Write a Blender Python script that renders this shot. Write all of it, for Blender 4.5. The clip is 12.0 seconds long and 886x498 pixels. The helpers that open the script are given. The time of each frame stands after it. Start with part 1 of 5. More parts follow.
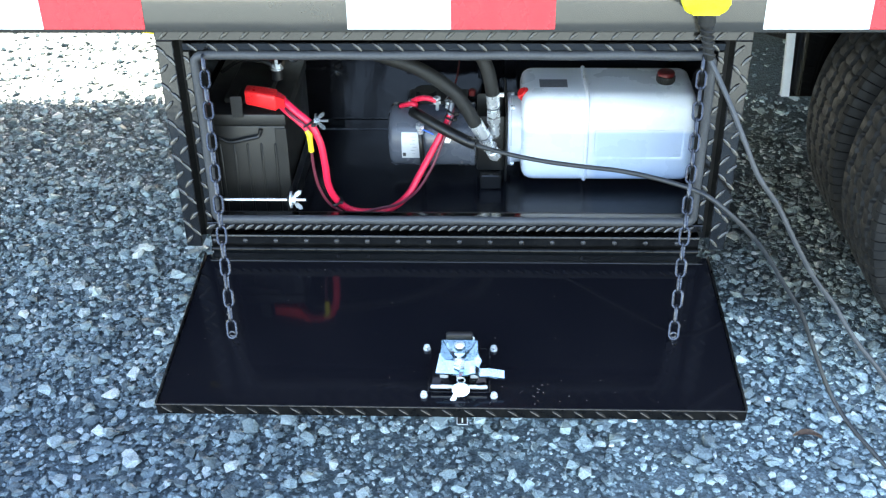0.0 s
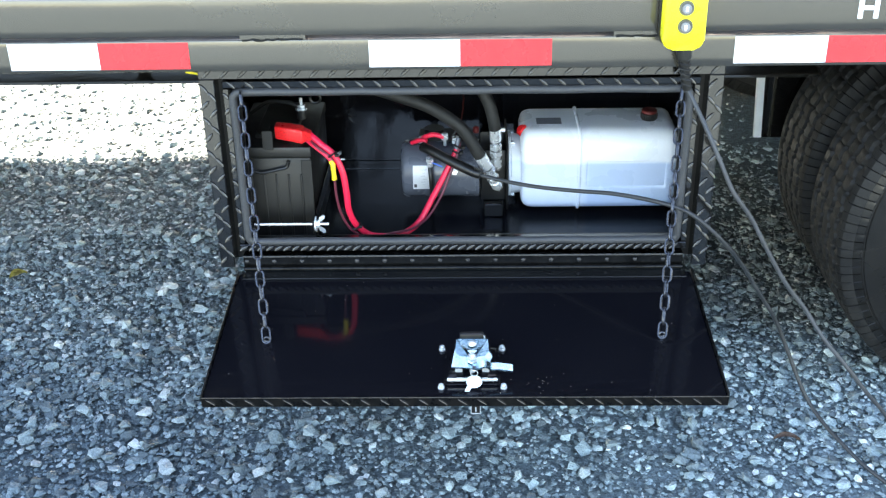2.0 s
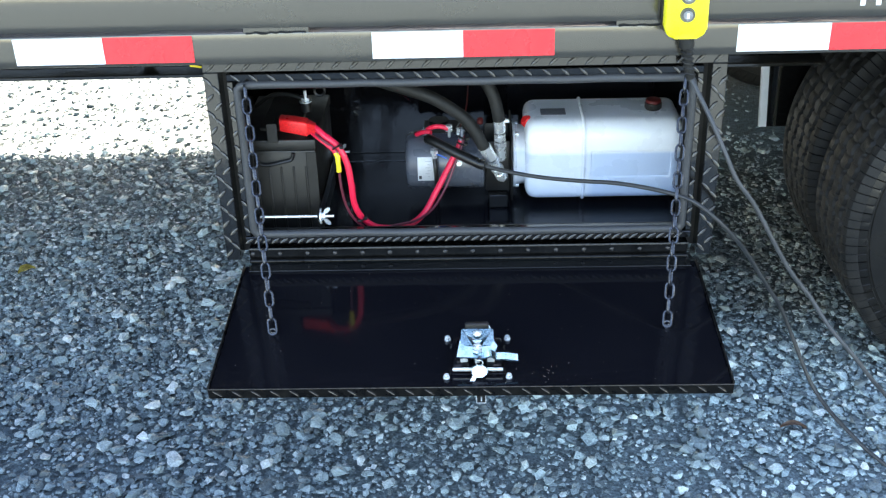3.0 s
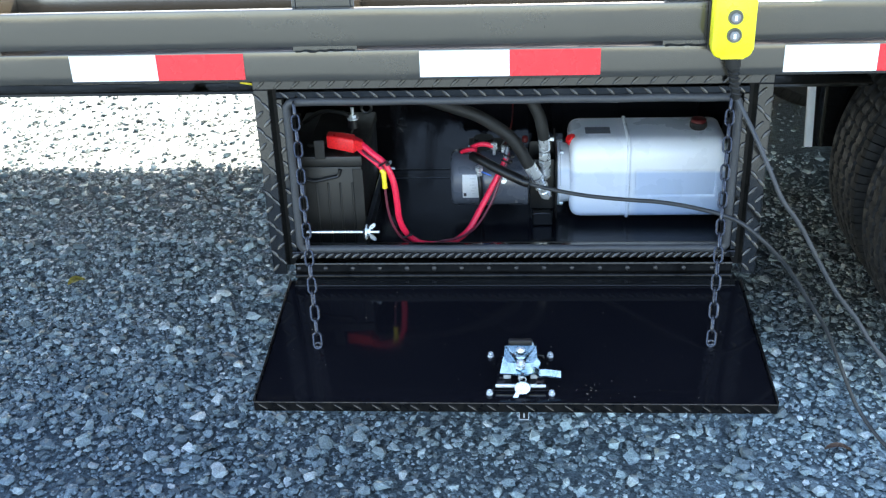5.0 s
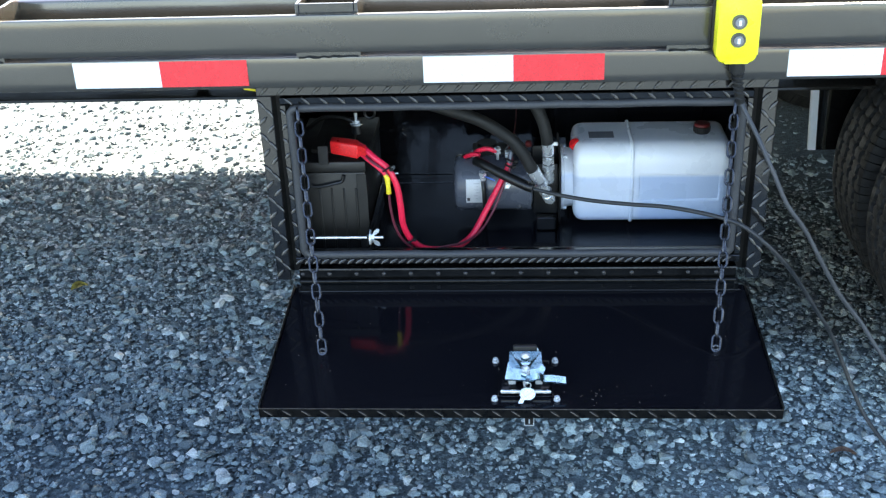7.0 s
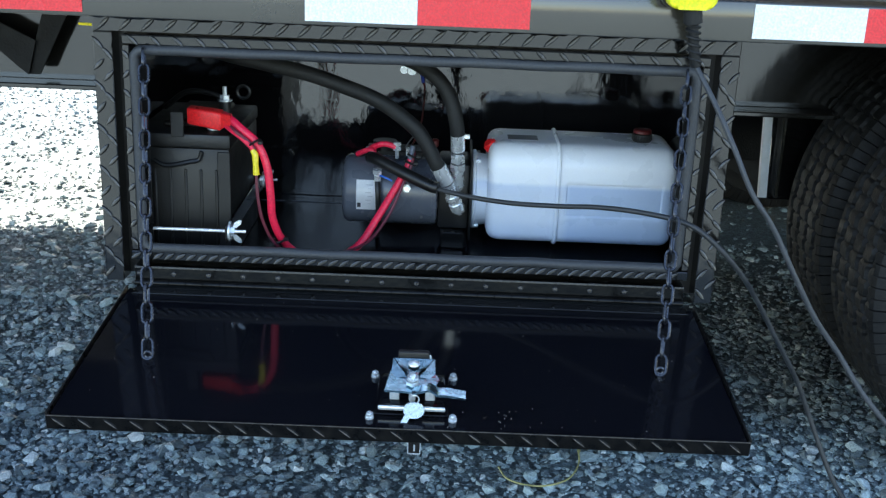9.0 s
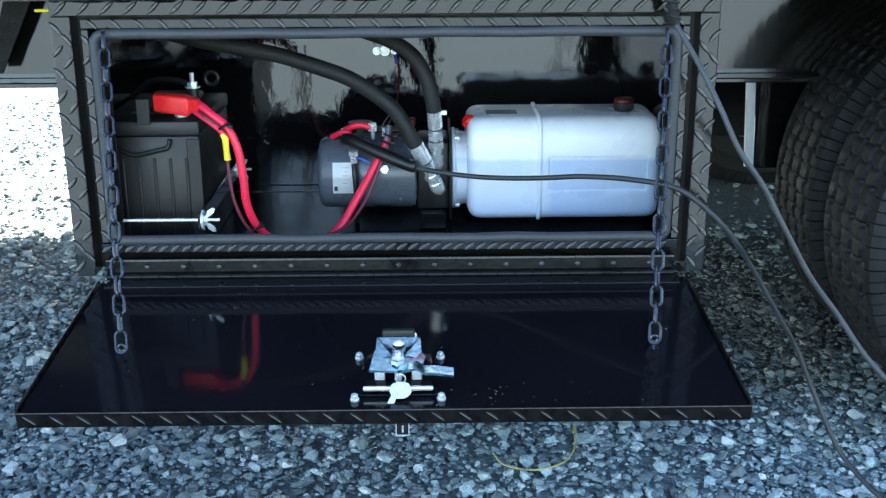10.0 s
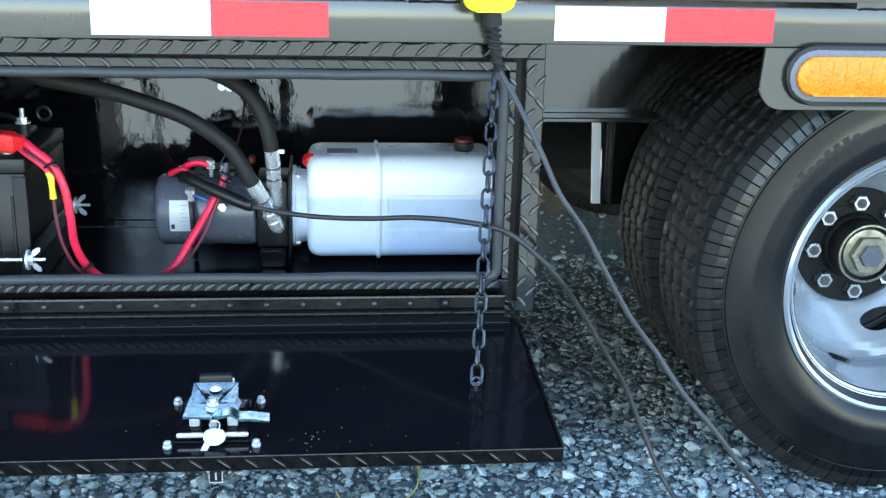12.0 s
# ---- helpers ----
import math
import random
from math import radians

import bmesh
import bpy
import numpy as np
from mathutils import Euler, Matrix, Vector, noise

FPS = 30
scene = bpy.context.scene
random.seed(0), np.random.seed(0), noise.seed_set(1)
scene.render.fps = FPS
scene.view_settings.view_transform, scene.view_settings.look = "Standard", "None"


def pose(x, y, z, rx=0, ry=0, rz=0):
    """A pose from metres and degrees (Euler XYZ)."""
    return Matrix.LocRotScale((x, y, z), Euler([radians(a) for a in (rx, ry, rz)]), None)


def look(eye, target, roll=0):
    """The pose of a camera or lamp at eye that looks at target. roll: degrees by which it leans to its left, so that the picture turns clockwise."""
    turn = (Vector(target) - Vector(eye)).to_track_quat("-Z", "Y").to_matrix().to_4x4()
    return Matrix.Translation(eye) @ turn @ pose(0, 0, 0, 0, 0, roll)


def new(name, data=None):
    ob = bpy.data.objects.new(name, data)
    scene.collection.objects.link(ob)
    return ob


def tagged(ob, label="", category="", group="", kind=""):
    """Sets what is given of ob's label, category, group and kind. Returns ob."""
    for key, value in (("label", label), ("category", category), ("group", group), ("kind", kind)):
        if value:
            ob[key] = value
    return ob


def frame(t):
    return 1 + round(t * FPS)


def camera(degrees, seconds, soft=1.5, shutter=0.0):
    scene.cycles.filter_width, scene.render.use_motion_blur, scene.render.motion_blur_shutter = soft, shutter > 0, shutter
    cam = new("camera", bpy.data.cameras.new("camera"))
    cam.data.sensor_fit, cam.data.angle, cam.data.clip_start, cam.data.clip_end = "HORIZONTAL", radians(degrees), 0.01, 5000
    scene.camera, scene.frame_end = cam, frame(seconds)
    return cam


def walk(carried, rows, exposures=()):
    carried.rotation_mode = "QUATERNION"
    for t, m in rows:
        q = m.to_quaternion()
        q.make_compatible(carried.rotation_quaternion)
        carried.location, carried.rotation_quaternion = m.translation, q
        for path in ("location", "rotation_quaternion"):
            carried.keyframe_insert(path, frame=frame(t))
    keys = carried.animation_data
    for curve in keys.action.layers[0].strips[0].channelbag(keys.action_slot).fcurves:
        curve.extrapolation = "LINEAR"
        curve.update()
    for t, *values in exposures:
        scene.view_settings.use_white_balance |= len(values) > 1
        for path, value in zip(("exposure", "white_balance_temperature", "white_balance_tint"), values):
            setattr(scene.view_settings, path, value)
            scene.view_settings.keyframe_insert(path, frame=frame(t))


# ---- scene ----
cam = camera(43.6, 12.0, soft=1.3)
PATH = [
    (0, (0.051, -1.558, 1.356), (-0.023, 0.139, 0.3), -0.9),
    (0.5, (0.012, -1.721, 1.363), (-0.045, -0.004, 0.339), -1.5),
    (1, (0.007, -1.767, 1.352), (-0.073, -0.01, 0.398), -1.9),
    (1.5, (0.016, -1.782, 1.357), (-0.043, -0.024, 0.405), -1.8),
    (2, (0.014, -1.79, 1.359), (-0.034, -0.018, 0.433), -1.1),
    (2.5, (0.018, -1.79, 1.362), (-0.034, -0.025, 0.423), -1.5),
    (3, (0.021, -1.798, 1.355), (-0.043, -0.03, 0.421), -1.8),
    (3.5, (0.016, -1.806, 1.361), (-0.072, -0.034, 0.438), -2.1),
    (3.7, (0.019, -1.808, 1.358), (-0.069, -0.027, 0.451), -2.1),
    (5.3, (0.011, -1.812, 1.366), (-0.13, -0.034, 0.462), -2.2),
    (5.5, (0.009, -1.809, 1.372), (-0.126, -0.029, 0.47), -2.3),
    (6, (0.009, -1.811, 1.368), (-0.137, -0.031, 0.468), -2.6),
    (6.5, (0.008, -1.813, 1.366), (-0.139, -0.03, 0.472), -2.7),
    (6.7, (0.008, -1.811, 1.369), (-0.135, -0.032, 0.466), -2.6),
    (8.3, (0.017, -1.72, 1.292), (-0.075, 0.095, 0.458), -0.5),
    (8.5, (0.007, -1.656, 1.206), (-0.047, 0.195, 0.449), 0.8),
    (9, (0.045, -1.528, 0.957), (0.048, 0.373, 0.334), 2.3),
    (9.5, (0.045, -1.498, 0.9), (0.071, 0.409, 0.298), 1.2),
    (10, (0.054, -1.491, 0.903), (0.079, 0.413, 0.291), -0.3),
    (10.5, (0.059, -1.495, 0.907), (0.073, 0.406, 0.285), 0.3),
    (11, (0.078, -1.5, 0.91), (0.146, 0.404, 0.301), 0.5),
    (11.5, (0.11, -1.497, 0.92), (0.227, 0.41, 0.331), 0.8),
    (12, (0.151, -1.494, 0.933), (0.354, 0.41, 0.358), 1.4),
]
walk(cam, [(t, look(eye, target, roll)) for t, eye, target, roll in PATH],
     [(0.0, 3.92, 7550, 12), (1.0, 3.87, 7950, 13), (2.0, 3.64, 7850, 13), (3.7, 3.33, 7400, 13), (5.3, 3.15, 7150, 13), (6.7, 3.0, 7100, 13), (8.5, 2.77, 7250, 13), (9.0, 2.65, 6950, 11), (9.5, 3.02, 6650, 8), (10.5, 3.17, 6750, 8), (11.0, 3.22, 6850, 8), (11.5, 3.5, 6950, 8), (12.0, 3.48, 7050, 8)])

# ---- light ----
SUN = Vector((0.267, 0.78, 0.52)).normalized()
world = bpy.data.worlds.new("sky")
scene.world = world
world.use_nodes = True
wn = world.node_tree.nodes
sky = wn.new("ShaderNodeTexSky")
sky.sky_type = "NISHITA"
sky.sun_disc = False
sky.sun_elevation = math.asin(SUN.z)
sky.sun_rotation = math.atan2(SUN.x, SUN.y)
sky.air_density, sky.dust_density, sky.ozone_density = 1.0, 1.2, 1.5
world.node_tree.links.new(sky.outputs[0], wn["Background"].inputs[0])
wn["Background"].inputs[1].default_value = 0.115
sun = new("sun", bpy.data.lights.new("sun", "SUN"))
sun.data.energy, sun.data.angle, sun.data.color = 5.0, radians(0.5), (1.0, 0.94, 0.84)
sun.matrix_world = look(SUN * 20, (0, 0, 0))


# ---- materials ----
def mat(name, base, rough=0.5, metal=0.0, second=None, amount=0.35, scale=18.0, grain=0.06, grain_scale=300.0,
        bump=0.0, bump_scale=200.0, rough_var=0.12, spec=0.5, coat=0.0, island=0.0, random_object=0.0, stretch=1.0, bump_detail=4):
    """A surface with stains at a large scale, grain at a small one, uneven gloss and fine relief."""
    m = bpy.data.materials.new(name)
    m.use_nodes = True
    nt = m.node_tree
    nd, ln = nt.nodes, nt.links.new
    b = nd["Principled BSDF"]
    geo = nd.new("ShaderNodeNewGeometry")
    n1 = nd.new("ShaderNodeTexNoise")
    n1.inputs["Scale"].default_value, n1.inputs["Detail"].default_value = scale, 5
    n2 = nd.new("ShaderNodeTexNoise")
    n2.inputs["Scale"].default_value, n2.inputs["Detail"].default_value = grain_scale, 3
    for n in (n1, n2):
        ln(geo.outputs["Position"], n.inputs["Vector"])
    sharp = nd.new("ShaderNodeMapRange")
    sharp.inputs[1].default_value, sharp.inputs[2].default_value = 0.42, 0.68
    sharp.inputs[3].default_value, sharp.inputs[4].default_value = 0.0, amount
    ln(n1.outputs[0], sharp.inputs[0])
    mix = nd.new("ShaderNodeMix")
    mix.data_type = "RGBA"
    two = second or tuple(min(1, c * 1.5 + 0.01) for c in base)
    mix.inputs[6].default_value, mix.inputs[7].default_value = (*base, 1), (*two, 1)
    ln(sharp.outputs[0], mix.inputs[0])
    hsv = nd.new("ShaderNodeHueSaturation")
    ln(mix.outputs[2], hsv.inputs["Color"])
    val = nd.new("ShaderNodeMapRange")
    val.inputs[1].default_value, val.inputs[2].default_value = 0.3, 0.7
    val.inputs[3].default_value, val.inputs[4].default_value = 1 - 3 * grain, 1 + 3 * grain
    ln(n2.outputs[0], val.inputs[0])
    value = val.outputs[0]
    for on, node, socket in ((island, "ShaderNodeNewGeometry", "Random Per Island"), (random_object, "ShaderNodeObjectInfo", "Random")):
        if on:
            r = nd.new(node)
            s = nd.new("ShaderNodeMapRange")
            s.inputs[3].default_value, s.inputs[4].default_value = 1 - on, 1 + on
            ln(r.outputs[socket], s.inputs[0])
            mul = nd.new("ShaderNodeMath")
            mul.operation = "MULTIPLY"
            ln(value, mul.inputs[0])
            ln(s.outputs[0], mul.inputs[1])
            value = mul.outputs[0]
    ln(value, hsv.inputs["Value"])
    ln(hsv.outputs[0], b.inputs["Base Color"])
    rv = nd.new("ShaderNodeMapRange")
    rv.inputs[1].default_value, rv.inputs[2].default_value = 0.3, 0.7
    rv.inputs[3].default_value, rv.inputs[4].default_value = max(0.02, rough - rough_var), min(1, rough + rough_var)
    ln(n1.outputs[0], rv.inputs[0])
    ln(rv.outputs[0], b.inputs["Roughness"])
    b.inputs["Metallic"].default_value = metal
    b.inputs["Specular IOR Level"].default_value = spec
    b.inputs["Coat Weight"].default_value = coat
    if bump:
        n3 = nd.new("ShaderNodeTexNoise")
        n3.inputs["Scale"].default_value, n3.inputs["Detail"].default_value = bump_scale, bump_detail
        if stretch != 1.0:
            mp = nd.new("ShaderNodeMapping")
            mp.inputs["Scale"].default_value = (1, 1, stretch)
            ln(geo.outputs["Position"], mp.inputs["Vector"])
            ln(mp.outputs[0], n3.inputs["Vector"])
        else:
            ln(geo.outputs["Position"], n3.inputs["Vector"])
        bp = nd.new("ShaderNodeBump")
        bp.inputs["Strength"].default_value, bp.inputs["Distance"].default_value = bump, 1.0 / bump_scale
        ln(n3.outputs[0], bp.inputs["Height"])
        ln(bp.outputs[0], b.inputs["Normal"])
    return m


# Tints: dimmer left, brown dirt and shade under the deck, extra light in front.
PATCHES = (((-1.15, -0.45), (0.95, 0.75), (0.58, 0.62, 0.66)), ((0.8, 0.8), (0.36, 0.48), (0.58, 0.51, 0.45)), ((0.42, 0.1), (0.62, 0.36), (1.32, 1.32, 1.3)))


def gravel_material(name, joined):
    """Broken grey stone: each stone has its own shade, from dark slate to pale limestone."""
    m = bpy.data.materials.new(name)
    m.use_nodes = True
    nd, ln = m.node_tree.nodes, m.node_tree.links.new
    b = nd["Principled BSDF"]
    geo = nd.new("ShaderNodeNewGeometry")
    ramp = nd.new("ShaderNodeValToRGB")
    e = ramp.color_ramp.elements
    e[0].position, e[0].color = 0.0, (0.1, 0.125, 0.135, 1)
    e[1].position, e[1].color = 1.0, (0.6, 0.64, 0.64, 1)
    for p, c in ((0.38, (0.182, 0.238, 0.258)), (0.72, (0.3, 0.385, 0.404)), (0.92, (0.415, 0.49, 0.503))):
        x = ramp.color_ramp.elements.new(p)
        x.color = (*c, 1)
    n1 = nd.new("ShaderNodeTexNoise")
    n1.inputs["Scale"].default_value, n1.inputs["Detail"].default_value = 260, 4
    ln(geo.outputs["Position"], n1.inputs["Vector"])
    if joined:
        ln(geo.outputs["Random Per Island"], ramp.inputs[0])
    else:
        v = nd.new("ShaderNodeTexVoronoi")
        v.inputs["Scale"].default_value = 150
        ln(geo.outputs["Position"], v.inputs["Vector"])
        sep = nd.new("ShaderNodeSeparateColor")
        ln(v.outputs["Color"], sep.inputs[0])
        dim = nd.new("ShaderNodeMath")
        dim.operation = "MULTIPLY"
        dim.inputs[1].default_value = 0.46
        ln(sep.outputs[0], dim.inputs[0])
        ln(dim.outputs[0], ramp.inputs[0])
    mr = nd.new("ShaderNodeMapRange")
    mr.inputs[1].default_value, mr.inputs[2].default_value = 0.3, 0.7
    mr.inputs[3].default_value, mr.inputs[4].default_value = 0.72, 1.2
    ln(n1.outputs[0], mr.inputs[0])
    hsv = nd.new("ShaderNodeHueSaturation")
    ln(mr.outputs[0], hsv.inputs["Value"])
    ln(ramp.outputs[0], hsv.inputs["Color"])
    # uneven patches: shade painted left, light painted in front, brown dirt near the wheels
    wob = nd.new("ShaderNodeTexNoise")
    wob.inputs["Scale"].default_value, wob.inputs["Detail"].default_value = 5.5, 6
    ln(geo.outputs["Position"], wob.inputs["Vector"])
    colour = hsv.outputs[0]
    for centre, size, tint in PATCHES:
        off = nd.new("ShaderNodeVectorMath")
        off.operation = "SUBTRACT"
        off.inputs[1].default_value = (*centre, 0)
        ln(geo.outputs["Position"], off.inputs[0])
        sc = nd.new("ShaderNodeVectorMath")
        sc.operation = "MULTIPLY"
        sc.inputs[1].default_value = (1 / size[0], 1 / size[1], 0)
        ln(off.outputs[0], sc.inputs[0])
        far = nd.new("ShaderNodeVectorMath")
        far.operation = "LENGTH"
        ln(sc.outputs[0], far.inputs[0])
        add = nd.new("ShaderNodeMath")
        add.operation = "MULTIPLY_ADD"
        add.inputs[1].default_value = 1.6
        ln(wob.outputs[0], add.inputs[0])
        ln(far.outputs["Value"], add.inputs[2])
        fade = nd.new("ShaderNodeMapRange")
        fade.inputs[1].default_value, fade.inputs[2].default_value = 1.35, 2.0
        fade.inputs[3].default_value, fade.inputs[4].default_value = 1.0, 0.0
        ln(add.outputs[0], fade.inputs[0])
        dirt_and_light = nd.new("ShaderNodeMix")
        dirt_and_light.data_type, dirt_and_light.blend_type = "RGBA", "MULTIPLY"
        dirt_and_light.inputs[7].default_value = (*tint, 1)
        ln(fade.outputs[0], dirt_and_light.inputs[0])
        ln(colour, dirt_and_light.inputs[6])
        colour = dirt_and_light.outputs[2]
    ln(colour, b.inputs["Base Color"])
    b.inputs["Roughness"].default_value = 0.72
    bp = nd.new("ShaderNodeBump")
    bp.inputs["Strength"].default_value, bp.inputs["Distance"].default_value = 0.6, 0.003
    ln((n1 if joined else v).outputs[0], bp.inputs["Height"])
    ln(bp.outputs[0], b.inputs["Normal"])
    return m


PAINT = mat("black_gloss_paint", (0.006, 0.006, 0.006), 0.1, spec=0.5, second=(0.014, 0.014, 0.013), amount=0.5, scale=6, bump=0.005, bump_scale=30, rough_var=0.05)
BEAM = mat("black_beam_enamel", (0.009, 0.0088, 0.008), 0.1, spec=1.0, second=(0.016, 0.015, 0.013), amount=0.6, scale=5, grain=0.01, bump=0.012, bump_scale=30, rough_var=0.05, stretch=0.25, coat=0.15)
RAIL = mat("black_rail_paint", (0.031, 0.028, 0.021), 0.15, spec=1.0, second=(0.038, 0.034, 0.026), amount=0.6, scale=4, grain=0.003, bump=0.012, bump_scale=9, bump_detail=1, rough_var=0.07)
INNER = mat("black_inside_paint", (0.004, 0.004, 0.005), 0.05, second=(0.008, 0.008, 0.009), amount=0.4, scale=5, bump=0.035, bump_scale=36, rough_var=0.03, spec=1.0, coat=0.5, stretch=0.5)
GLOSSY = mat("black_hinge_enamel", (0.003, 0.003, 0.003), 0.12, second=(0.008, 0.008, 0.008), amount=0.5, scale=30, bump=0.03, bump_scale=40, spec=0.24)
FLOOR = mat("dusty_black_floor", (0.006, 0.0065, 0.0085), 0.2, second=(0.014, 0.013, 0.012), amount=0.5, scale=14, bump=0.012, bump_scale=40, rough_var=0.06, spec=0.24)
DOORPAINT = mat("black_mirror_paint", (0.0043, 0.0044, 0.006), 0.07, spec=0.2, second=(0.0066, 0.0064, 0.008), amount=0.4, scale=9, bump=0.003, bump_scale=12, rough_var=0.03)
TREAD = mat("black_tread_plate", (0.003, 0.0028, 0.0025), 0.11, second=(0.008, 0.0072, 0.006), amount=0.5, scale=25, grain=0.03, bump=0.018, bump_scale=70, rough_var=0.05, spec=0.9, coat=0.08)
EDGE = mat("dull_black_edge", (0.003, 0.003, 0.003), 0.32, second=(0.009, 0.008, 0.007), amount=0.6, scale=60, bump=0.1, bump_scale=200, spec=0.15)
WORN = mat("worn_plate_edge", (0.12, 0.105, 0.09), 0.4, metal=0.3, second=(0.03, 0.03, 0.03), amount=0.6, scale=90, bump=0.2, bump_scale=500)
# Paler bar tops: skylight caught on the bars put into colour, plus rubbing.
LUGTOP = mat("pale_bar_highlight", (0.06, 0.056, 0.049), 0.24, second=(0.012, 0.0115, 0.010), amount=0.6, scale=70, bump=0.05, bump_scale=200, spec=0.9)
RUBBER = mat("grey_rubber_seal", (0.035, 0.037, 0.04), 0.55, amount=0.4, scale=25, bump=0.15, bump_scale=400)
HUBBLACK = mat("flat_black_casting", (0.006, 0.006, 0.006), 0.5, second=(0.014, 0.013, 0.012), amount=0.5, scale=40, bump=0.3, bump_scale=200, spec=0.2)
HOSE = mat("black_hose_rubber", (0.011, 0.011, 0.0105), 0.62, spec=0.35, second=(0.024, 0.024, 0.022), amount=0.5, scale=35, bump=0.3, bump_scale=420)
CABLE = mat("black_cable_sheath", (0.02, 0.022, 0.024), 0.45, second=(0.045, 0.045, 0.045), amount=0.5, scale=40, bump=0.15, bump_scale=400)
DUSTY = mat("dusty_grey_sheath", (0.036, 0.039, 0.043), 0.5, second=(0.07, 0.07, 0.07), amount=0.5, scale=40, bump=0.15, bump_scale=400)
BLACKPL = mat("black_plastic", (0.008, 0.008, 0.008), 0.38, spec=0.4, second=(0.018, 0.018, 0.017), amount=0.5, scale=22, bump=0.1, bump_scale=500)
CASE = mat("battery_case_plastic", (0.008, 0.0078, 0.0071), 0.42, second=(0.018, 0.0165, 0.014), amount=0.5, scale=16, bump=0.1, bump_scale=300)
RED = mat("red_cable_sheath", (0.8, 0.018, 0.06), 0.36, second=(0.7, 0.012, 0.04), amount=0.4, scale=40, bump=0.05, bump_scale=300)
REDPL = mat("red_rubber_boot", (0.82, 0.02, 0.022), 0.38, second=(0.68, 0.014, 0.016), amount=0.4, scale=50, bump=0.08, bump_scale=300)
GREYBTN = mat("grey_button", (0.2, 0.205, 0.21), 0.35)
GREYRING = mat("grey_button_ring", (0.1, 0.1, 0.085), 0.4)
DARKRED = mat("dark_red_plastic", (0.1, 0.006, 0.006), 0.4, second=(0.07, 0.005, 0.005), amount=0.4, scale=60)
YELLOW = mat("yellow_plastic", (0.9, 0.85, 0.02), 0.34, second=(0.85, 0.78, 0.03), amount=0.4, scale=30, bump=0.05, bump_scale=300)
BUTYEL = mat("yellow_crimp", (0.8, 0.62, 0.03), 0.35)
STEEL = mat("zinc_plated_steel", (0.78, 0.82, 0.83), 0.2, metal=0.6, second=(0.7, 0.78, 0.8), amount=0.25, scale=60, bump=0.1, bump_scale=250)
ZINC = mat("blue_zinc_plate", (0.33, 0.5, 0.57), 0.2, metal=1.0, second=(0.22, 0.38, 0.44), amount=0.6, scale=90, bump=0.05, bump_scale=120)
KEYMETAL = mat("worn_key_nickel", (0.66, 0.72, 0.72), 0.28, metal=0.85, second=(0.5, 0.56, 0.56), amount=0.5, scale=120, bump=0.05, bump_scale=300)
NUTSTEEL = mat("dull_nut_steel", (0.6, 0.63, 0.65), 0.22, metal=0.95, second=(0.4, 0.42, 0.44), amount=0.5, scale=90, grain=0.02)
CHROME = mat("bright_steel", (0.8, 0.81, 0.82), 0.2, metal=0.6, amount=0.3, scale=70)
RIVET = mat("painted_rivet", (0.02, 0.02, 0.021), 0.22, spec=0.8)
CHAIN = mat("dark_chain_steel", (0.07, 0.075, 0.088), 0.24, metal=0.85, second=(0.05, 0.05, 0.055), amount=0.6, scale=90, bump=0.2, bump_scale=400)
MOTOR = mat("grey_motor_paint", (0.088, 0.098, 0.12), 0.26, second=(0.066, 0.074, 0.092), amount=0.5, scale=25, grain=0.02, bump=0.03, bump_scale=200)
PAPER = mat("white_label", (0.94, 0.95, 0.95), 0.15, spec=0.9, second=(0.84, 0.86, 0.87), amount=0.4, grain=0.01)
INK = mat("label_ink", (0.05, 0.05, 0.055), 0.5)
FAINT = mat("faint_print", (0.35, 0.36, 0.37), 0.5)
GREYLAB = mat("dark_grey_sticker", (0.12, 0.125, 0.14), 0.4)
TAPEW = mat("white_reflective_tape", (0.82, 0.83, 0.83), 0.3, second=(0.74, 0.76, 0.76), amount=0.4, scale=30, bump=0.1, bump_scale=600)
TAPER = mat("red_reflective_tape", (0.8, 0.03, 0.04), 0.26, second=(0.72, 0.02, 0.03), amount=0.4, scale=26, bump=0.1, bump_scale=600)
TYRE = mat("black_tyre_rubber", (0.0085, 0.0082, 0.008), 0.62, spec=0.3, second=(0.022, 0.0205, 0.018), amount=0.6, scale=30, bump=0.25, bump_scale=260)
FITTING = mat("bright_zinc_fitting", (0.93, 0.95, 0.95), 0.26, metal=0.7, second=(0.78, 0.82, 0.82), amount=0.5, scale=60, grain=0.0, bump=0.04, bump_scale=150)
SIDEWALL = mat("dressed_tyre_sidewall", (0.004, 0.004, 0.004), 0.2, spec=0.42, second=(0.012, 0.0105, 0.0085), amount=0.7, scale=6, grain=0.02, bump=0.012, bump_scale=50, rough_var=0.08)
RIM = mat("silver_wheel_paint", (0.46, 0.5, 0.54), 0.2, metal=0.55, second=(0.38, 0.42, 0.46), amount=0.4, scale=12, grain=0.01, bump=0.01, bump_scale=60)
BRASS = mat("greasy_hub_cap", (0.3, 0.28, 0.22), 0.35, metal=0.8, second=(0.12, 0.12, 0.1), amount=0.6, scale=60, bump=0.15, bump_scale=250)
AMBER = mat("amber_lens", (0.92, 0.2, 0.003), 0.2, second=(0.97, 0.28, 0.005), amount=0.7, scale=60, bump=0.35, bump_scale=160)
WOOD = mat("weathered_deck_plank", (0.34, 0.27, 0.19), 0.7, second=(0.22, 0.18, 0.14), amount=0.6, scale=12, bump=0.3, bump_scale=120, random_object=0.15)
WHITEST = mat("white_painted_bar", (0.78, 0.78, 0.76), 0.4, second=(0.6, 0.6, 0.57), amount=0.4, scale=30, grain=0.01)
STRAW = mat("dry_grass_stem", (0.42, 0.4, 0.16), 0.6)
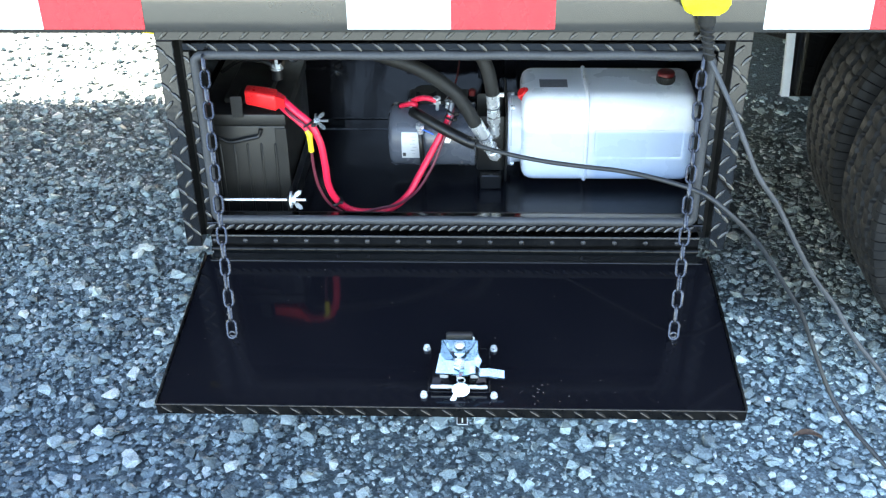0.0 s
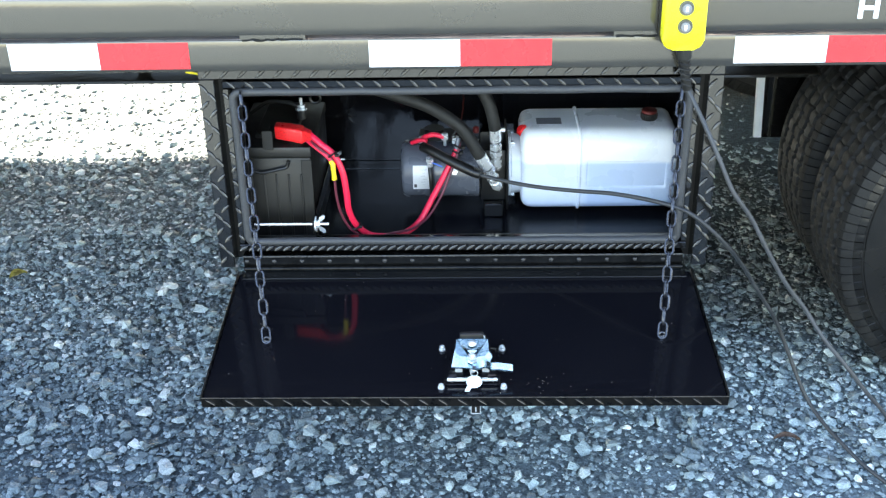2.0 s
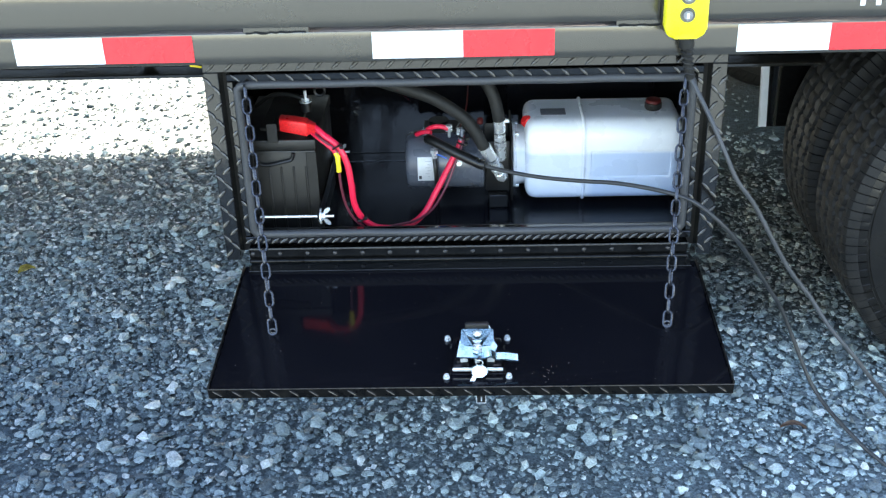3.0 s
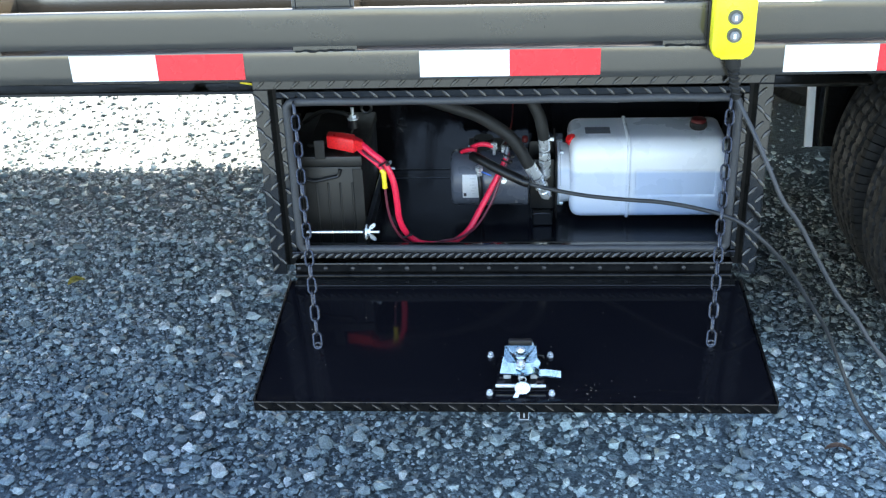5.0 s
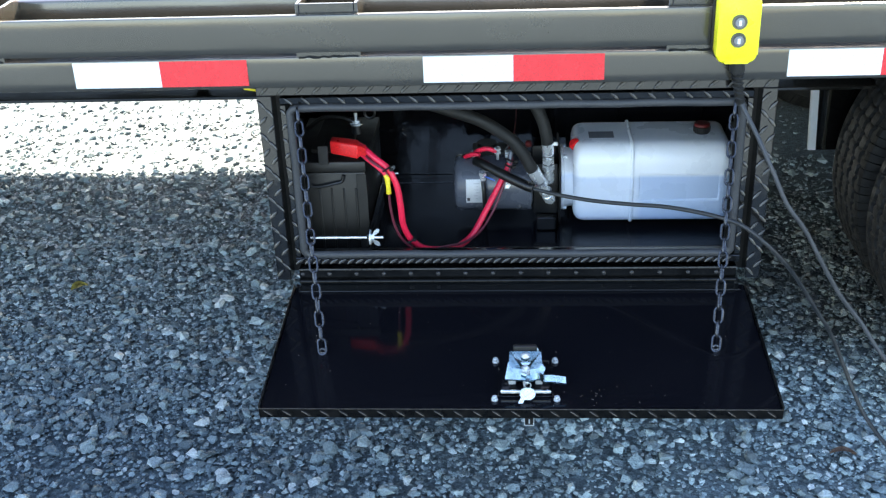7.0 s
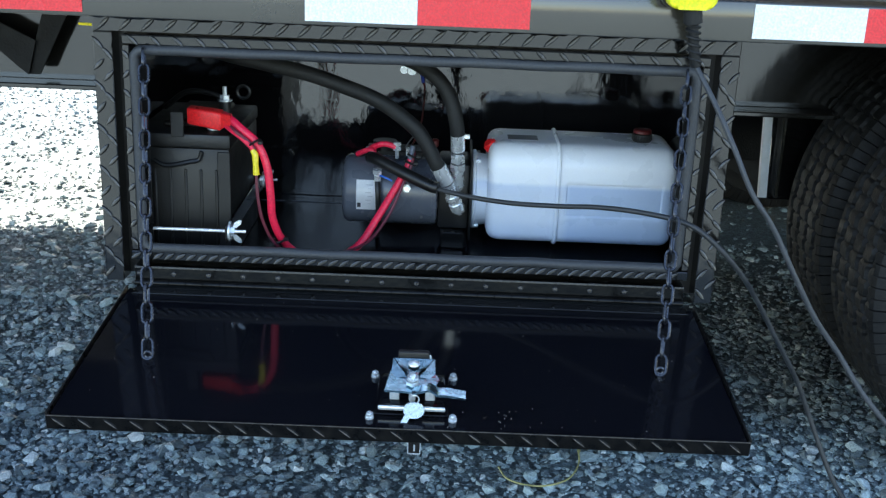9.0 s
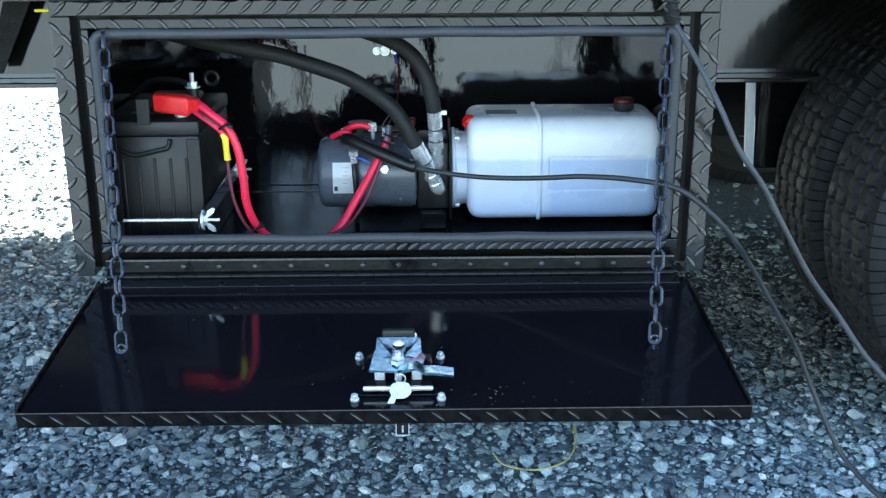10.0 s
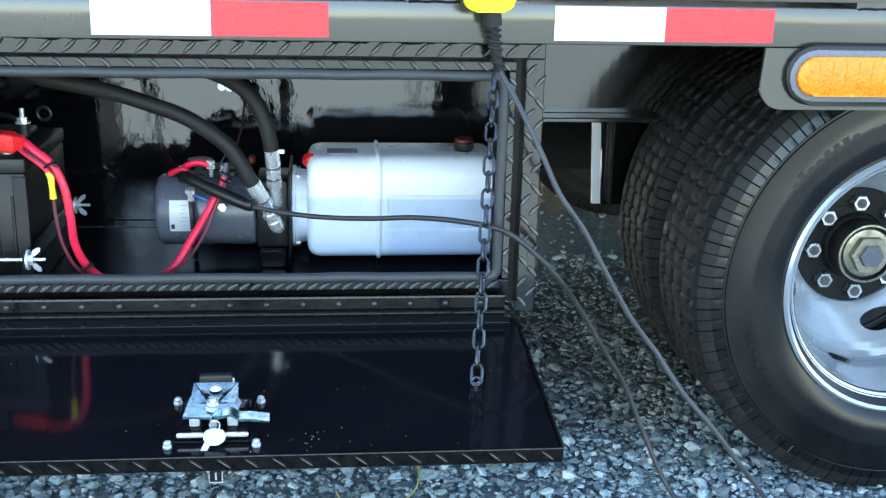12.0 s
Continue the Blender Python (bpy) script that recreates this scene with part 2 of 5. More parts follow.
LEAF = mat("yellowed_leaf", (0.42, 0.38, 0.09), 0.6, second=(0.2, 0.12, 0.03), amount=0.6, scale=120)
BROWNLEAF = mat("brown_leaf", (0.2, 0.125, 0.09), 0.7, second=(0.12, 0.08, 0.06), amount=0.6, scale=120)
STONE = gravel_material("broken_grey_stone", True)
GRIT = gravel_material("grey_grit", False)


def tank_material():
    """Milky plastic, tinted by the oil that stands behind its lower part."""
    m = mat("milky_plastic", (0.8, 0.82, 0.84), 0.3, second=(0.75, 0.77, 0.8), amount=0.4, scale=14, grain=0.004, bump=0.012, bump_scale=60)
    nd, ln = m.node_tree.nodes, m.node_tree.links.new
    b = nd["Principled BSDF"]
    old = b.inputs["Base Color"].links[0].from_socket
    geo = nd.new("ShaderNodeNewGeometry")
    sep = nd.new("ShaderNodeSeparateXYZ")
    ln(geo.outputs["Position"], sep.inputs[0])
    mr = nd.new("ShaderNodeMapRange")
    mr.inputs[1].default_value, mr.inputs[2].default_value = 0.502, 0.509
    ln(sep.outputs[2], mr.inputs[0])
    mix = nd.new("ShaderNodeMix")
    mix.data_type, mix.blend_type = "RGBA", "MULTIPLY"
    mix.inputs[7].default_value = (0.56, 0.67, 0.84, 1)
    inv = nd.new("ShaderNodeMath")
    inv.operation = "SUBTRACT"
    inv.inputs[0].default_value = 1.0
    ln(mr.outputs[0], inv.inputs[1])
    # the oil shows more where the front wall is moulded thinner
    thin = nd.new("ShaderNodeMapRange")
    thin.inputs[1].default_value, thin.inputs[2].default_value = 0.236, 0.25
    thin.inputs[3].default_value, thin.inputs[4].default_value = 0.55, 1.0
    ln(sep.outputs[0], thin.inputs[0])
    both = nd.new("ShaderNodeMath")
    both.operation = "MULTIPLY"
    ln(inv.outputs[0], both.inputs[0])
    ln(thin.outputs[0], both.inputs[1])
    ln(both.outputs[0], mix.inputs[0])
    ln(old, mix.inputs[6])
    ln(mix.outputs[2], b.inputs["Base Color"])
    b.inputs["Subsurface Weight"].default_value = 0.15
    b.inputs["Subsurface Radius"].default_value = (0.01, 0.01, 0.012)
    return m


TANK = tank_material()


# ---- mesh helpers ----
def thing(name, label, category, at=(0, 0, 0), group="", kind=""):
    ob = new(name)
    ob.location = at
    return tagged(ob, label, category, group, kind)


def finish(name, bm, material, smooth=40):
    bmesh.ops.recalc_face_normals(bm, faces=bm.faces[:])
    for f in bm.faces:
        f.smooth = True
    for e in bm.edges:
        if len(e.link_faces) == 2 and e.calc_face_angle(0) > radians(smooth):
            e.smooth = False
    me = bpy.data.meshes.new(name)
    bm.to_mesh(me)
    bm.free()
    me.materials.append(material)
    return me


def part(name, bm, material, parent, label="", smooth=40):
    """One mesh under a thing or under a part, written in the world's metres or in the parent's, where that is turned."""
    ob = new(name, finish(name, bm, material, smooth))
    ob.parent = parent
    if parent is not None and parent.parent is None:
        ob.matrix_parent_inverse = Matrix.Translation(-parent.location)
    return tagged(ob, label)


def box(bm, x0, x1, y0, y1, z0, z1, bevel=0.0, seg=1):
    v = [bm.verts.new((x, y, z)) for x in (x0, x1) for y in (y0, y1) for z in (z0, z1)]
    fs = [bm.faces.new([v[i] for i in q]) for q in ((0, 1, 3, 2), (4, 6, 7, 5), (0, 4, 5, 1), (2, 3, 7, 6), (0, 2, 6, 4), (1, 5, 7, 3))]
    if bevel:
        es = list({e for f in fs for e in f.edges})
        bmesh.ops.bevel(bm, geom=es, offset=bevel, segments=seg, profile=0.5, affect="EDGES")
    return bm


def B(*a, **k):
    return box(bmesh.new(), *a, **k)


def frame_of(d):
    d = Vector(d).normalized()
    u = d.cross(Vector((0, 0, 1)) if abs(d.z) < 0.9 else Vector((1, 0, 0))).normalized()
    return u, d.cross(u)


def cyl(bm, p0, p1, r0, r1=None, n=16, cap=True, turn=0.0):
    p0, p1 = Vector(p0), Vector(p1)
    r1 = r0 if r1 is None else r1
    u, w = frame_of(p1 - p0)
    rings = [[bm.verts.new(p + (u * math.cos(a) + w * math.sin(a)) * r) for a in [turn + 2 * math.pi * i / n for i in range(n)]] for p, r in ((p0, r0), (p1, r1))]
    for i in range(n):
        bm.faces.new((rings[0][i], rings[0][(i + 1) % n], rings[1][(i + 1) % n], rings[1][i]))
    if cap:
        for r in rings:
            bm.faces.new(r)
    return bm


def spline(pts, k=8):
    p = [Vector(q) for q in pts]
    p = [2 * p[0] - p[1]] + p + [2 * p[-1] - p[-2]]
    out = []
    for i in range(1, len(p) - 2):
        for j in range(k):
            t = j / k
            a, b, c, d = p[i - 1:i + 3]
            out.append(0.5 * (2 * b + (c - a) * t + (2 * a - 5 * b + 4 * c - d) * t * t + (3 * b - a - 3 * c + d) * t ** 3))
    return out + [p[-2]]


def sweep(bm, pts, r, n=10, closed=False, radii=None):
    pts = [Vector(p) for p in pts]
    m = len(pts)
    u = None
    rings = []
    for i, p in enumerate(pts):
        t = (pts[(i + 1) % m] - pts[i - 1]) if closed or 0 < i < m - 1 else (pts[1] - pts[0] if i == 0 else pts[-1] - pts[-2])
        t.normalize()
        u = frame_of(t)[0] if u is None else (u - t * u.dot(t)).normalized()
        w = t.cross(u)
        q = radii[i] if radii else r
        rings.append([bm.verts.new(p + (u * math.cos(2 * math.pi * j / n) + w * math.sin(2 * math.pi * j / n)) * q) for j in range(n)])
    for i in range(m if closed else m - 1):
        a, b = rings[i], rings[(i + 1) % m]
        for j in range(n):
            bm.faces.new((a[j], a[(j + 1) % n], b[(j + 1) % n], b[j]))
    if not closed:
        bm.faces.new(rings[0])
        bm.faces.new(rings[-1])
    return bm


def lathe(bm, prof, origin, axis="y", n=48, closed=False):
    """Turns a profile of (radius, way along the axis) round an axis through origin."""
    o = Vector(origin)

    def at(r, s, a):
        c, d = r * math.cos(a), r * math.sin(a)
        return o + Vector({"y": (c, s, d), "x": (s, c, d), "z": (c, d, s)}[axis])
    rings = [[bm.verts.new(at(r, s, 2 * math.pi * i / n)) for i in range(n)] for r, s in prof]
    k = len(rings)
    for i in range(k if closed else k - 1):
        a, b = rings[i], rings[(i + 1) % k]
        for j in range(n):
            bm.faces.new((a[j], a[(j + 1) % n], b[(j + 1) % n], b[j]))
    if not closed:
        for r, (rad, _) in ((rings[0], prof[0]), (rings[-1], prof[-1])):
            if rad > 1e-4:
                bm.faces.new(r)
    return bm


def prism(bm, outline, lo, hi, axis="y", bevel=0.0):
    def at(a, b, c):
        return {"y": (a, c, b), "x": (c, a, b), "z": (a, b, c)}[axis]
    r0 = [bm.verts.new(at(a, b, lo)) for a, b in outline]
    r1 = [bm.verts.new(at(a, b, hi)) for a, b in outline]
    n = len(outline)
    fs = [bm.faces.new(r0), bm.faces.new(r1)]
    fs += [bm.faces.new((r0[i], r0[(i + 1) % n], r1[(i + 1) % n], r1[i])) for i in range(n)]
    if bevel:
        bmesh.ops.bevel(bm, geom=list({e for f in fs[:2] for e in f.edges}), offset=bevel, segments=2, profile=0.5, affect="EDGES")
    return bm


def rounded(x0, x1, z0, z1, r, k=5):
    out = []
    for cx, cz, a0 in ((x1 - r, z1 - r, 0), (x0 + r, z1 - r, 90), (x0 + r, z0 + r, 180), (x1 - r, z0 + r, 270)):
        for i in range(k + 1):
            a = radians(a0 + 90 * i / k)
            out.append((cx + r * math.cos(a), cz + r * math.sin(a)))
    return out


def lug(bm, at, along, out, length, width, height):
    """A raised bar of tread plate: a pointed oval with steep sides and a flat top."""
    at, d, o = Vector(at), Vector(along).normalized(), Vector(out).normalized()
    w = d.cross(o)
    base, top = [], []
    for f, g in ((-1, 0.12), (-0.6, 0.75), (0, 1), (0.6, 0.75), (1, 0.12)):
        base.append((f, g))
    loop = base + [(f, -g) for f, g in reversed(base)]
    low = [bm.verts.new(at + d * (f * length / 2) + w * (g * width / 2)) for f, g in loop]
    mid = [bm.verts.new(at + d * (f * length * 0.45) + w * (g * width * 0.36) + o * height * 0.75) for f, g in loop]
    high = [bm.verts.new(at + d * (f * length * 0.4) + w * (g * width * 0.17) + o * height) for f, g in loop]
    n = len(loop)
    # upper faces take slot 1, the paler colour that carries the highlight
    for lo, hi, worn in ((low, mid, 0), (mid, high, 1)):
        for i in range(n):
            bm.faces.new((lo[i], lo[(i + 1) % n], hi[(i + 1) % n], hi[i])).material_index = worn
    bm.faces.new(high).material_index = 1


def hexnut(bm, p0, p1, r):
    return cyl(bm, p0, p1, r, n=6)


# ---- ground ----
def swell(x, y):
    """Gravel pushed up under the wheels."""
    a = np.clip((np.asarray(x) - 0.66) / 0.2, 0, 1)
    b = np.clip((np.asarray(y) + 0.25) / 0.25, 0, 1)
    return 0.029 * a * a * (3 - 2 * a) * b * b * (3 - 2 * b) * np.clip(6 - np.asarray(x), 0, 1) * np.clip(6 - np.asarray(y), 0, 1)


def ground():
    bm = bmesh.new()
    n = 60
    grid = {}
    xs = [-400, -60, -15, -6] + [-4 + 8 * i / n for i in range(n + 1)] + [6, 15, 60, 400]
    for i, x in enumerate(xs):
        for j, y in enumerate(xs):
            near = abs(x) < 4.1 and abs(y) < 4.1
            z = -0.0045 + (0.0025 * noise.noise((x * 1.7, y * 1.7, 3.1)) if near else 0) + float(swell(x, y))
            grid[i, j] = bm.verts.new((x, y, z))
    for i in range(len(xs) - 1):
        for j in range(len(xs) - 1):
            bm.faces.new((grid[i, j], grid[i + 1, j], grid[i + 1, j + 1], grid[i, j + 1]))
    g = new("ground", finish("ground", bm, GRIT))
    return tagged(g, "grey gravel yard of crushed stone and grit", "ground", kind="structure")


def stone_templates(count, seed):
    rnd = random.Random(seed)
    out = []
    for _ in range(count):
        bm = bmesh.new()
        flat = rnd.uniform(0.3, 0.55)
        for _ in range(14):
            d = Vector((rnd.gauss(0, 1), rnd.gauss(0, 1), rnd.gauss(0, 1))).normalized() * rnd.uniform(0.88, 1.05)
            bm.verts.new((d.x, d.y * rnd.uniform(0.62, 0.9), d.z * flat))
        r = bmesh.ops.convex_hull(bm, input=bm.verts[:])
        bmesh.ops.delete(bm, geom=[v for v in bm.verts if not v.link_faces], context="VERTS")
        bmesh.ops.triangulate(bm, faces=bm.faces[:])
        bm.verts.index_update()
        out.append((np.array([v.co[:] for v in bm.verts]), np.array([[v.index for v in f.verts] for f in bm.faces])))
        bm.free()
    return out


def gravel():
    rs = np.random.RandomState(5)
    temps = stone_templates(14, 11)
    fields = ((-2.0, 1.3, -0.95, 0.95, 1.0), (-3.1, -0.4, 0.9, 3.8, 1.0), (0.4, 1.5, 0.95, 2.6, 0.4))
    sizes = ((6600, 0.0032, 0.0056), (4000, 0.0056, 0.0088), (1450, 0.0088, 0.0135), (300, 0.0135, 0.021))
    P, S = [], []
    for x0, x1, y0, y1, f in fields:
        for per, lo, hi in sizes:
            k = int(per * f * (x1 - x0) * (y1 - y0))
            p = np.stack([rs.uniform(x0, x1, k), rs.uniform(y0, y1, k)], 1)
            m = np.array([noise.noise((a * 2.6, b * 2.6, 0.5)) + 0.6 * noise.noise((a * 7, b * 7, 2.5)) for a, b in p])
            keep = (rs.uniform(-0.75, 0.4, k) < m) | (rs.uniform(0, 1, k) < 0.5) if lo > 0.005 else np.ones(k, bool)
            edge = np.minimum.reduce([p[:, 0] - x0, x1 - p[:, 0], p[:, 1] - y0, np.where(y1 < 1, 9.0, y1 - p[:, 1])])
            keep &= rs.uniform(0, 0.35, k) < edge + 0.02
            P.append(p[keep])
            S.append(rs.uniform(lo, hi, keep.sum()))
    for x0, x1, y0, y1, lo, hi, k in ((-1.9, -0.4, 0.05, 1.1, 0.004, 0.0085, 8500), (0.45, 0.95, -0.1, 1.2, 0.004, 0.0085, 3000)):
        P.append(np.stack([rs.uniform(x0, x1, k), rs.uniform(y0, y1, k)], 1))
        S.append(rs.uniform(lo, hi, k))
    P, S = np.concatenate(P), np.concatenate(S)
    open_yard = (P[:, 1] > 1.45) & ((rs.uniform(0, 1, len(P)) > 0.22) | (S < 0.0056))
    P, S = P[~open_yard], S[~open_yard]
    which = rs.randint(0, len(temps), len(P))
    V, F, base = [], [], 0
    for i, (tv, tf) in enumerate(temps):
        idx = np.where(which == i)[0]
        k = len(idx)
        yaw, tx, ty = rs.uniform(0, 2 * np.pi, k), rs.normal(0, 0.2, k), rs.normal(0, 0.2, k)
        v = tv[None] * S[idx][:, None, None] * rs.uniform(0.85, 1.15, (k, 1, 3))
        c, s = np.cos(tx), np.sin(tx)
        v = np.stack([v[..., 0], v[..., 1] * c[:, None] - v[..., 2] * s[:, None], v[..., 1] * s[:, None] + v[..., 2] * c[:, None]], -1)
        c, s = np.cos(ty), np.sin(ty)
        v = np.stack([v[..., 0] * c[:, None] + v[..., 2] * s[:, None], v[..., 1], -v[..., 0] * s[:, None] + v[..., 2] * c[:, None]], -1)
        c, s = np.cos(yaw), np.sin(yaw)
        v = np.stack([v[..., 0] * c[:, None] - v[..., 1] * s[:, None], v[..., 0] * s[:, None] + v[..., 1] * c[:, None], v[..., 2]], -1)
        lift = S[idx] * rs.uniform(0.15, 0.85, k) * np.where(P[idx, 1] > 1.5, 0.05, 1.0) + swell(P[idx, 0], P[idx, 1])
        v = v + np.stack([P[idx, 0], P[idx, 1], lift], -1)[:, None, :]
        f = tf[None] + (base + np.arange(k) * len(tv))[:, None, None]
        V.append(v.reshape(-1, 3))
        F.append(f.reshape(-1, 3))
        base += k * len(tv)
    V, F = np.concatenate(V), np.concatenate(F)
    me = bpy.data.meshes.new("gravel")
    me.vertices.add(len(V))
    me.vertices.foreach_set("co", V.ravel().astype(np.float32))
    me.loops.add(F.size)
    me.loops.foreach_set("vertex_index", F.ravel().astype(np.int32))
    me.polygons.add(len(F))
    me.polygons.foreach_set("loop_start", np.arange(0, F.size, 3, dtype=np.int32))
    me.update(calc_edges=True)
    me.shade_flat()
    me.validate()
    me.materials.append(STONE)
    tagged(new("gravel", me), "loose crushed grey stones of mixed sizes", "gravel", kind="stuff")


ground()
gravel()


# ---- trailer ----
X0, X1 = -5.0, 4.0
FACE = -0.026                       # outer face of the rails
trailer = thing("trailer", "black flatbed trailer with red and white tape on its rail", "trailer", (0, 1.2, 0.4))
part("rub_rail", B(X0, X1, FACE, FACE + 0.012, 0.833, 0.897, 0.0016, 2), RAIL, trailer)
part("side_rail", B(X0, X1, FACE, 0.075, 0.773, 0.826, 0.0016, 2), RAIL, trailer)
part("deck_edge", B(X0, X1, 0.078, 0.13, 0.78, 0.905, 0.004, 2), RAIL, trailer)
for k in range(17):
    y = 0.135 + k * 0.141
    part("deck_plank", B(X0, X1, y, y + 0.137, 0.866, 0.902, 0.003), WOOD, trailer)
# unseen black sheet added so the plank undersides bounce less light
part("deck_bounce_screen", B(X0, X1, 0.135, 2.528, 0.8655, 0.8658), PAINT, trailer)
part("far_rail", B(X0, X1, 2.532, 2.60, 0.773, 0.905, 0.004), RAIL, trailer)
for y in (0.55, 1.85):
    bm = B(X0, X1, y - 0.004, y + 0.004, 0.585, 0.772)
    box(bm, X0, X1, y - 0.06, y + 0.06, 0.575, 0.584, 0.002)
    box(bm, X0, X1, y - 0.06, y + 0.06, 0.770, 0.7725)
    part("main_beam", bm, BEAM, trailer)
for y, outline in ((0.497, [(-0.674, 0.769), (-0.619, 0.769), (-0.704, 0.6), (-0.728, 0.6)]),
                   (0.489, [(-0.705, 0.662), (-0.771, 0.694), (-0.925, 0.769), (-1.0, 0.769), (-0.775, 0.645), (-0.741, 0.615), (-0.722, 0.6)])):
    part("frame_brace", prism(bmesh.new(), outline, y, y + 0.006), HUBBLACK, trailer, "flat black diagonal brace")
for k in range(13):
    x = -3.3 + 0.61 * k - 0.09
    bm = B(x - 0.03, x + 0.03, 0.14, 2.525, 0.858, 0.8652)
    box(bm, x - 0.003, x + 0.003, 0.14, 2.525, 0.778, 0.8575)
    part("cross_member", bm, PAINT, trailer)
# stake pockets between rub rail and deck, 24 inches apart
for k in range(-4, 5):
    x0 = -0.359 + 0.612 * k
    x1 = x0 + 0.104
    bm = B(x0, x0 + 0.006, FACE + 0.0125, 0.0775, 0.827, 0.913, 0.001)
    box(bm, x1 - 0.006, x1, FACE + 0.0125, 0.0775, 0.827, 0.913, 0.001)
    box(bm, x0 + 0.0065, x1 - 0.0065, FACE + 0.0125, FACE + 0.0185, 0.827, 0.913, 0.001)
    box(bm, x0 + 0.0065, x1 - 0.0065, 0.071, 0.0775, 0.827, 0.913, 0.001)
    pocket = part("stake_pocket", bm, RAIL, trailer)
    part("pocket_foot", B(x0 - 0.002, x1 + 0.002, FACE - 0.0004, FACE + 0.012, 0.8262, 0.8345), RAIL, pocket)
    rnd = random.Random(k + 50)
    pts = [(x0 + 0.002 + (x1 - x0 - 0.004) * i / 12, FACE - 0.002 + rnd.uniform(-0.001, 0.001), 0.8265 + rnd.uniform(-0.0015, 0.0015)) for i in range(13)]
    part("weld_bead", sweep(bmesh.new(), pts, 0.0032, 6, radii=[0.0015 * rnd.uniform(0.7, 1.3) for _ in pts]), HUBBLACK, pocket)
# tape: six inches white, six inches red, on the lower rail
for x0 in (-0.748, -0.1495, 0.4490, -1.3465, 1.0475):
    for j, (m, lab) in enumerate(((TAPEW, "white reflective strip"), (TAPER, "red reflective strip"))):
        a = x0 + 0.1505 * j
        part("tape_strip", B(a, a + 0.1500, FACE - 0.0012, FACE + 0.001, 0.7785, 0.8235), m, trailer, lab)
# plain white shapes of the maker's lettering
for a, b, c, d in ((0.640, 0.648, 0.851, 0.886), (0.665, 0.673, 0.851, 0.886), (0.649, 0.664, 0.865, 0.872), (0.690, 0.730, 0.851, 0.886)):
    part("lettering_bar", B(a, b, FACE - 0.001, FACE + 0.001, c, d), TAPEW, trailer, "white lettering shape")

# side marker lamp on its bracket
bracket = part("lamp_bracket", prism(bmesh.new(), [(1.02, 0.772), (0.742, 0.772), (0.739, 0.722)] + [(0.771 - 0.032 * math.cos(radians(a)), 0.722 - 0.034 * math.sin(radians(a))) for a in range(15, 91, 15)] + [(0.99, 0.688), (1.015, 0.7), (1.02, 0.722)], -0.026, -0.02), RAIL, trailer)


def stadium(cx, cz, half, r, k=10):
    return [(cx + half + r * math.cos(radians(a)), cz + r * math.sin(radians(a))) for a in np.linspace(-90, 90, k)] + \
           [(cx - half + r * math.cos(radians(a)), cz + r * math.sin(radians(a))) for a in np.linspace(90, 270, k)]


lx, lz = 0.868, 0.7365
part("grommet", prism(bmesh.new(), stadium(lx, lz, 0.056, 0.042), -0.036, -0.0265, bevel=0.004), BLACKPL, bracket, "black rubber grommet")
bezel = prism(bmesh.new(), stadium(lx, lz, 0.0585, 0.0355), -0.0405, -0.0362, bevel=0.002)
part("bezel", bezel, GREYLAB, bracket, "grey lamp bezel")
part("lens", prism(bmesh.new(), stadium(lx, lz, 0.059, 0.0268), -0.0475, -0.0408, bevel=0.004), AMBER, bracket, "amber plastic lens")
for k in range(7):
    part("lens_rib", B(lx - 0.056 + 0.0185 * k, lx - 0.0548 + 0.0185 * k, -0.0482, -0.0474, lz - 0.021, lz + 0.021), AMBER, bracket)


